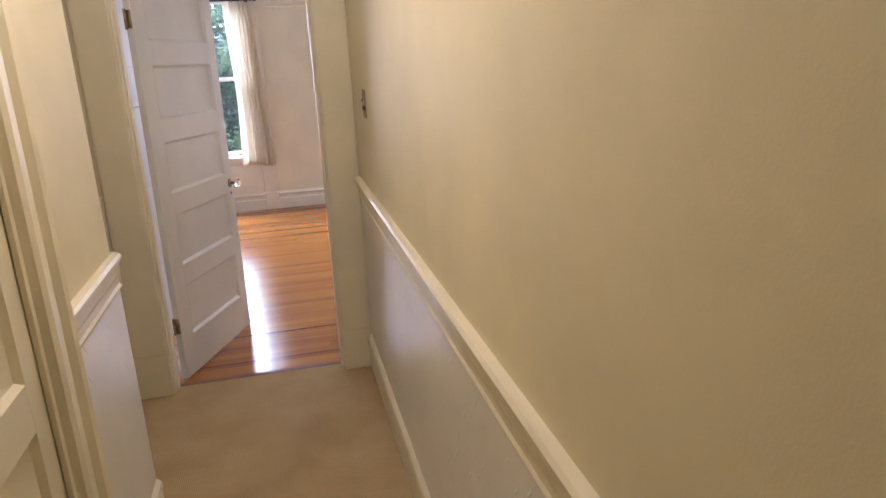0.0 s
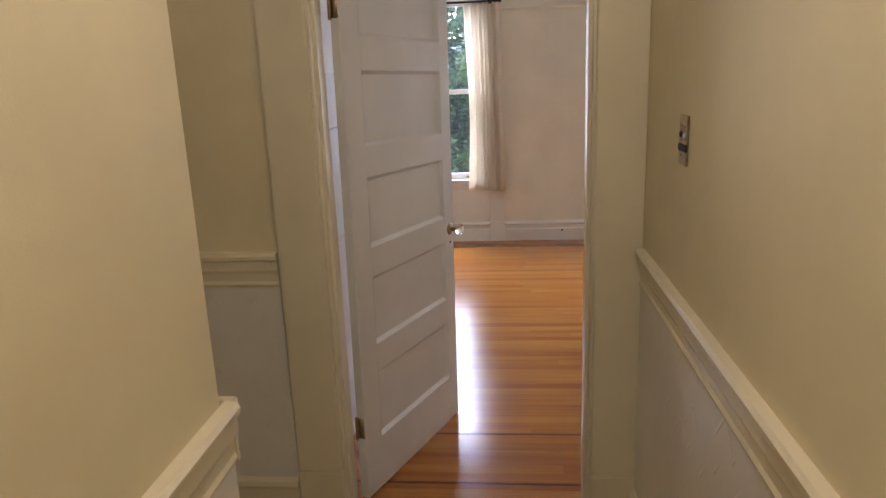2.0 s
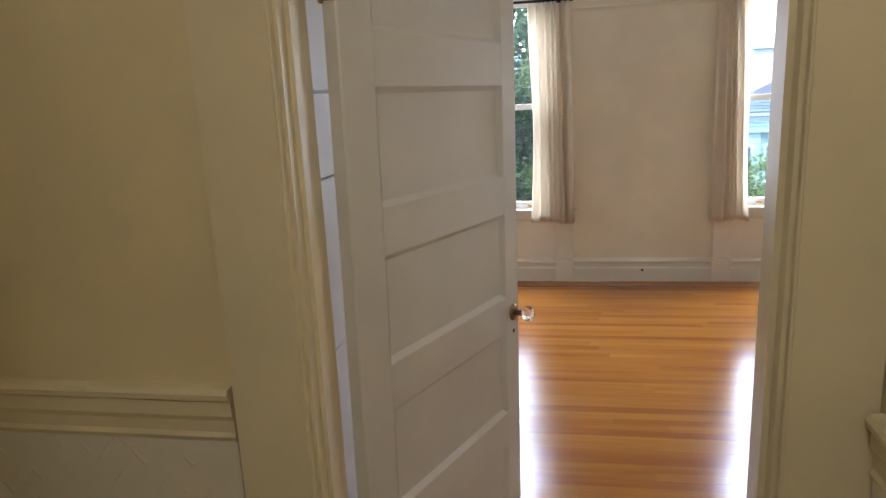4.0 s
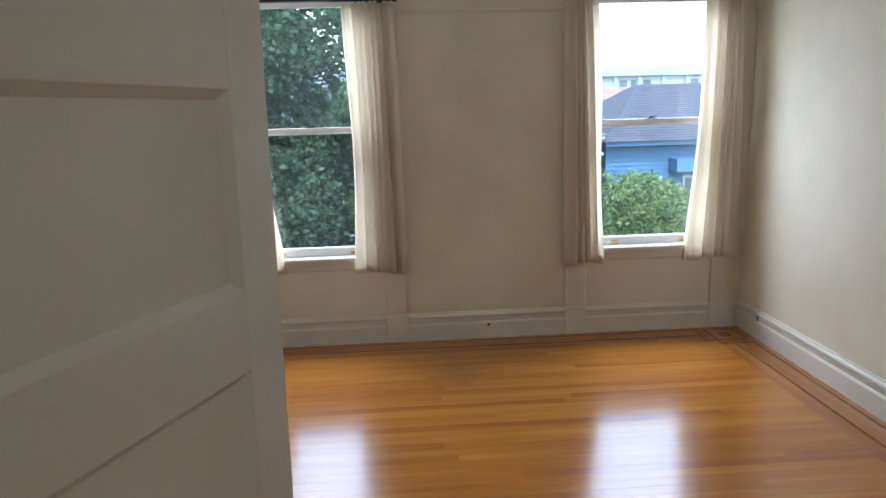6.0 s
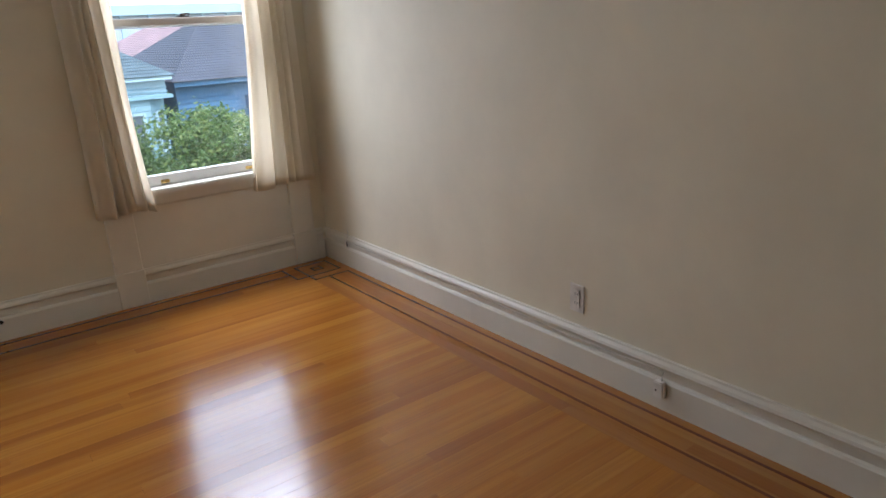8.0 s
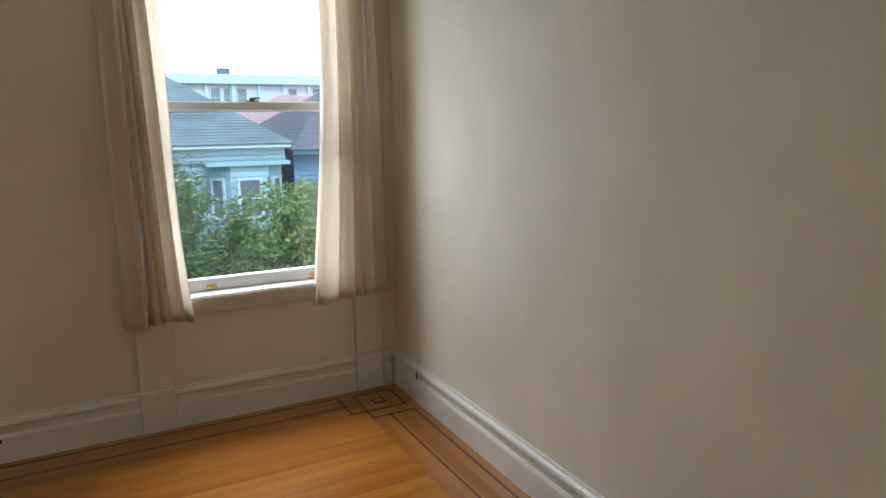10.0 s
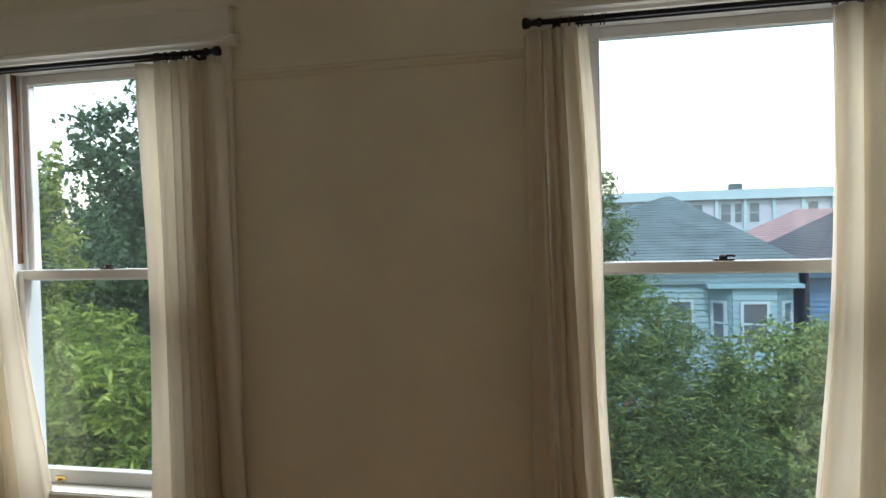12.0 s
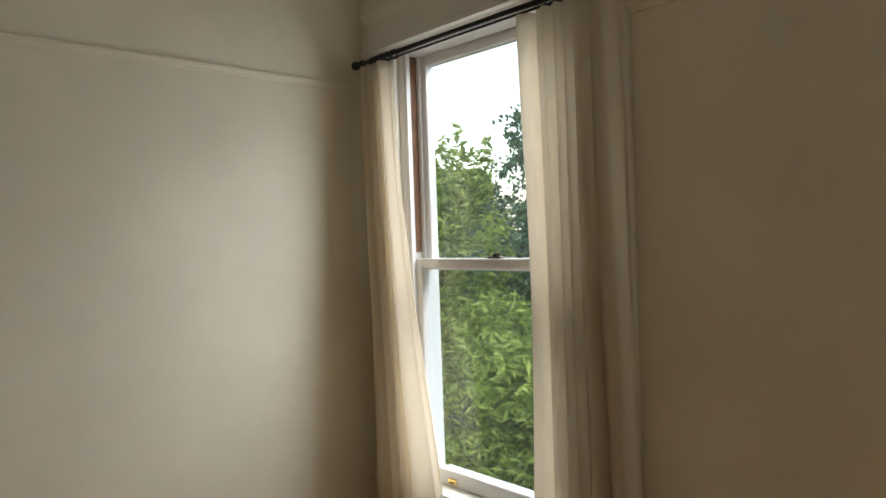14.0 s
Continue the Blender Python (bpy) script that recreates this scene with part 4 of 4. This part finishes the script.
while z < Z - 0.33:
    top_z = min(z + 0.18, Z - 0.25)
    for (xa, ya), (xb, yb) in zip(bp, bp[1:]):
        nx, ny = (yb - ya), (xa - xb)
        ln = math.hypot(nx, ny)
        nx, ny = nx / ln * 0.03, ny / ln * 0.03
        vs = [bay.verts.new(p) for p in ((xa + nx, ya + ny, z), (xb + nx, yb + ny, z), (xb, yb, top_z), (xa, ya, top_z), (xa, ya, z), (xb, yb, z))]
        bay.faces.new(vs[:4])
        bay.faces.new((vs[4], vs[5], vs[1], vs[0]))
    z = top_z
part("bay", bay, SIDING_LIGHT, house)
part("bay_roof", boxes((4.25, 6.85, 26.2, 27.0, Z - 0.33, Z - 0.22)), SIDING_LIGHT, house)
for drop in (0.02, 0.14):
    part("frieze_strip", boxes((-3.6, 6.88, 26.80, 26.85, Z - drop - 0.035, Z - drop)), SIDING_LIGHT, house)
far_window(house, 5.55, 26.34, Z - 1.95, 0.62, 1.15)
for cx, cy, ang in ((4.675, 26.675, -50), (6.425, 26.675, 50)):
    g = far_window(house, 0, 0, Z - 1.95, 0.38, 1.15)
    g.matrix_basis = pose(cx + 0.03 * (-1 if ang < 0 else 1), cy - 0.02, 0, 0, 0, ang)
far_window(house, 3.6, 26.98, Z - 1.95, 0.55, 1.15)
far_window(house, 1.2, 26.98, Z - 2.1, 0.8, 1.35)

house_b = thing("house", "deep blue clapboard house with a weathered shingle roof", "house", (0, 0, -5))
part("wall", clapboards(bmesh.new(), 7.35, 17.0, 27.6, 0, Z - 0.1, 0.16), SIDING_BLUE, house_b)
part("side_wall", boxes((7.35, 17.0, 27.65, 37, 0, Z - 0.1)), SIDING_BLUE, house_b)
part("eave", boxes((7.2, 17.4, 27.1, 37.4, Z - 0.1, Z + 0.06)), SIDING_BLUE, house_b)
rb = bmesh.new()
shingled(rb, ((7.1, 27.0, Z + 0.07), (17.5, 27.0, Z + 0.07), (14.0, 33.0, Z + 2.15), (10.4, 33.0, Z + 2.15)), 26)
shingled(rb, ((7.1, 37.0, Z + 0.07), (7.1, 27.0, Z + 0.07), (10.4, 33.0, Z + 2.15), (10.4, 33.5, Z + 2.15)), 26)
part("roof", rb, ROOF_PURPLE, house_b)
part("bay_roof", boxes((9.7, 12.2, 26.8, 27.6, Z - 1.05, Z - 0.6)), SIDING_BLUE, house_b)
for x in (8.3, 9.1, 10.6, 11.4, 13.0):
    far_window(house_b, x, 27.58, Z - 2.5, 0.55, 1.15)

house_c = thing("house", "low house with a red-brown shingle roof behind", "house", (0, 0, -5))
part("wall", boxes((8.0, 20.0, 44.0, 52, 0, Z + 0.5)), STUCCO, house_c)
rb = bmesh.new()
shingled(rb, ((7.2, 43.5, Z + 0.4), (20.5, 43.5, Z + 0.4), (17.0, 48.0, Z + 2.3), (12.5, 48.0, Z + 2.3)), 20)
part("roof", rb, ROOF_RED, house_c)

apt = thing("apartment_building", "long pale apartment block with a flat roof and pilasters", "building", (0, 75, -5))
part("wall", boxes((-12, 62, 0.25, 14, 0, 9.1)), STUCCO, apt)
part("cornice", boxes((-12.2, 62.2, -0.3, 0.3, 8.9, 9.8)), HOUSE_TRIM, apt)
part("roof", boxes((-12, 62, 0.3, 14, 9.1, 9.3)), ROOF_GREY, apt)
part("vent_box", boxes((14.3, 15.4, 2.2, 3.4, 9.3, 10.5)), ROOF_GREY, apt)
for k in range(28):
    x = -10.3 + 2.55 * k
    part("pilaster", boxes((x - 0.17, x + 0.17, -0.05, 0.25, 0, 8.9)), HOUSE_TRIM, apt)
    if k % 4 != 3:
        far_window(apt, x + 0.85, 0.26, 6.7, 0.85, 1.75)
    if k % 4 == 1:
        far_window(apt, x + 1.95, 0.26, 6.7, 0.6, 1.75)
part("ledge", boxes((-12.1, 62.1, -0.1, 0.25, 5.9, 6.1)), HOUSE_TRIM, apt)

# ---- floor boards, last ----
floor = thing("floor", "amber varnished fir floor boards with a dark inlaid border", "floor", (0, 0, 0), "structure")
unit = bmesh.new()
box(unit, -0.5, 0.5, -0.5, 0.5, -1.0, 0.0)
plank_x = mesh_of("plank", unit, FIR_X)
unit = boxes((-0.5, 0.5, -0.5, 0.5, -1.0, 0.0))
plank_y = mesh_of("plank_border", unit, FIR_Y)


def plank(me, x0, x1, y0, y1, lift=0.0):
    ob = new("plank", me)
    g = 0.0002
    ob.matrix_basis = Matrix.Translation(((x0 + x1) / 2, (y0 + y1) / 2, lift)) @ Matrix.Diagonal((x1 - x0 - 2 * g, y1 - y0 - 2 * g, 0.02, 1))
    ob.parent = floor


rnd = random.Random(31)
PW = 0.0585
FX0, FX1 = XL + 0.28, 1.79
y = 3.16
row = 0
while y < YF - 0.001:
    y1 = min(y + PW, YF)
    x = FX0
    first = rnd.uniform(1.0, 2.9)
    while x < FX1 - 0.01:
        x1 = x + (first if x == FX0 else rnd.uniform(1.9, 3.2))
        if x1 > FX1 - 0.35:
            x1 = FX1
        plank(plank_x, x, x1, y, y1, rnd.uniform(-0.0001, 0.0))
        x = x1
    y = y1
for a, b in ((FX1, XR), (XL, FX0)):
    n = 5
    w = (b - a) / n
    for k in range(n):
        cut = rnd.uniform(4.4, 6.2)
        plank(plank_y, a + k * w, a + (k + 1) * w, 3.16, cut, rnd.uniform(-0.0001, 0))
        plank(plank_y, a + k * w, a + (k + 1) * w, cut, YF, rnd.uniform(-0.0001, 0))


def inlay(points, w=0.011):
    for (xa, ya), (xb, yb) in zip(points, points[1:]):
        x0, x1 = sorted((xa, xb))
        y0, y1 = sorted((ya, yb))
        bm = boxes((x0 - w / 2, x1 + w / 2, y0 - w / 2, y1 + w / 2, -0.004, 0.0012))
        part("inlay_strip", bm, INLAY, floor, "dark inlaid strip")


def knot(cx, sx):
    """The interlaced corner of the border; cx is the wall, sx points into the room."""
    q = lambda d, e: (cx + sx * d, YF - e)
    inlay([q(0.065, 4.1), q(0.065, 0.345), q(0.27, 0.345), q(0.27, 0.08), q(0.075, 0.08), q(0.075, 0.27), q(0.345, 0.27), q(0.345, 0.065), q(1.741, 0.065)])
    inlay([q(0.185, 4.1), q(0.185, 0.345)])
    inlay([q(0.345, 0.175), q(1.741, 0.175)])
    inlay([q(0.15, 0.15), q(0.15, 0.2), q(0.2, 0.2), q(0.2, 0.15), q(0.15, 0.15)])


knot(XR, -1)
knot(XL, 1)
for off in (0.12, 0.50):
    inlay([(XL + 0.56, YB + off), (XR - 0.185, YB + off)])
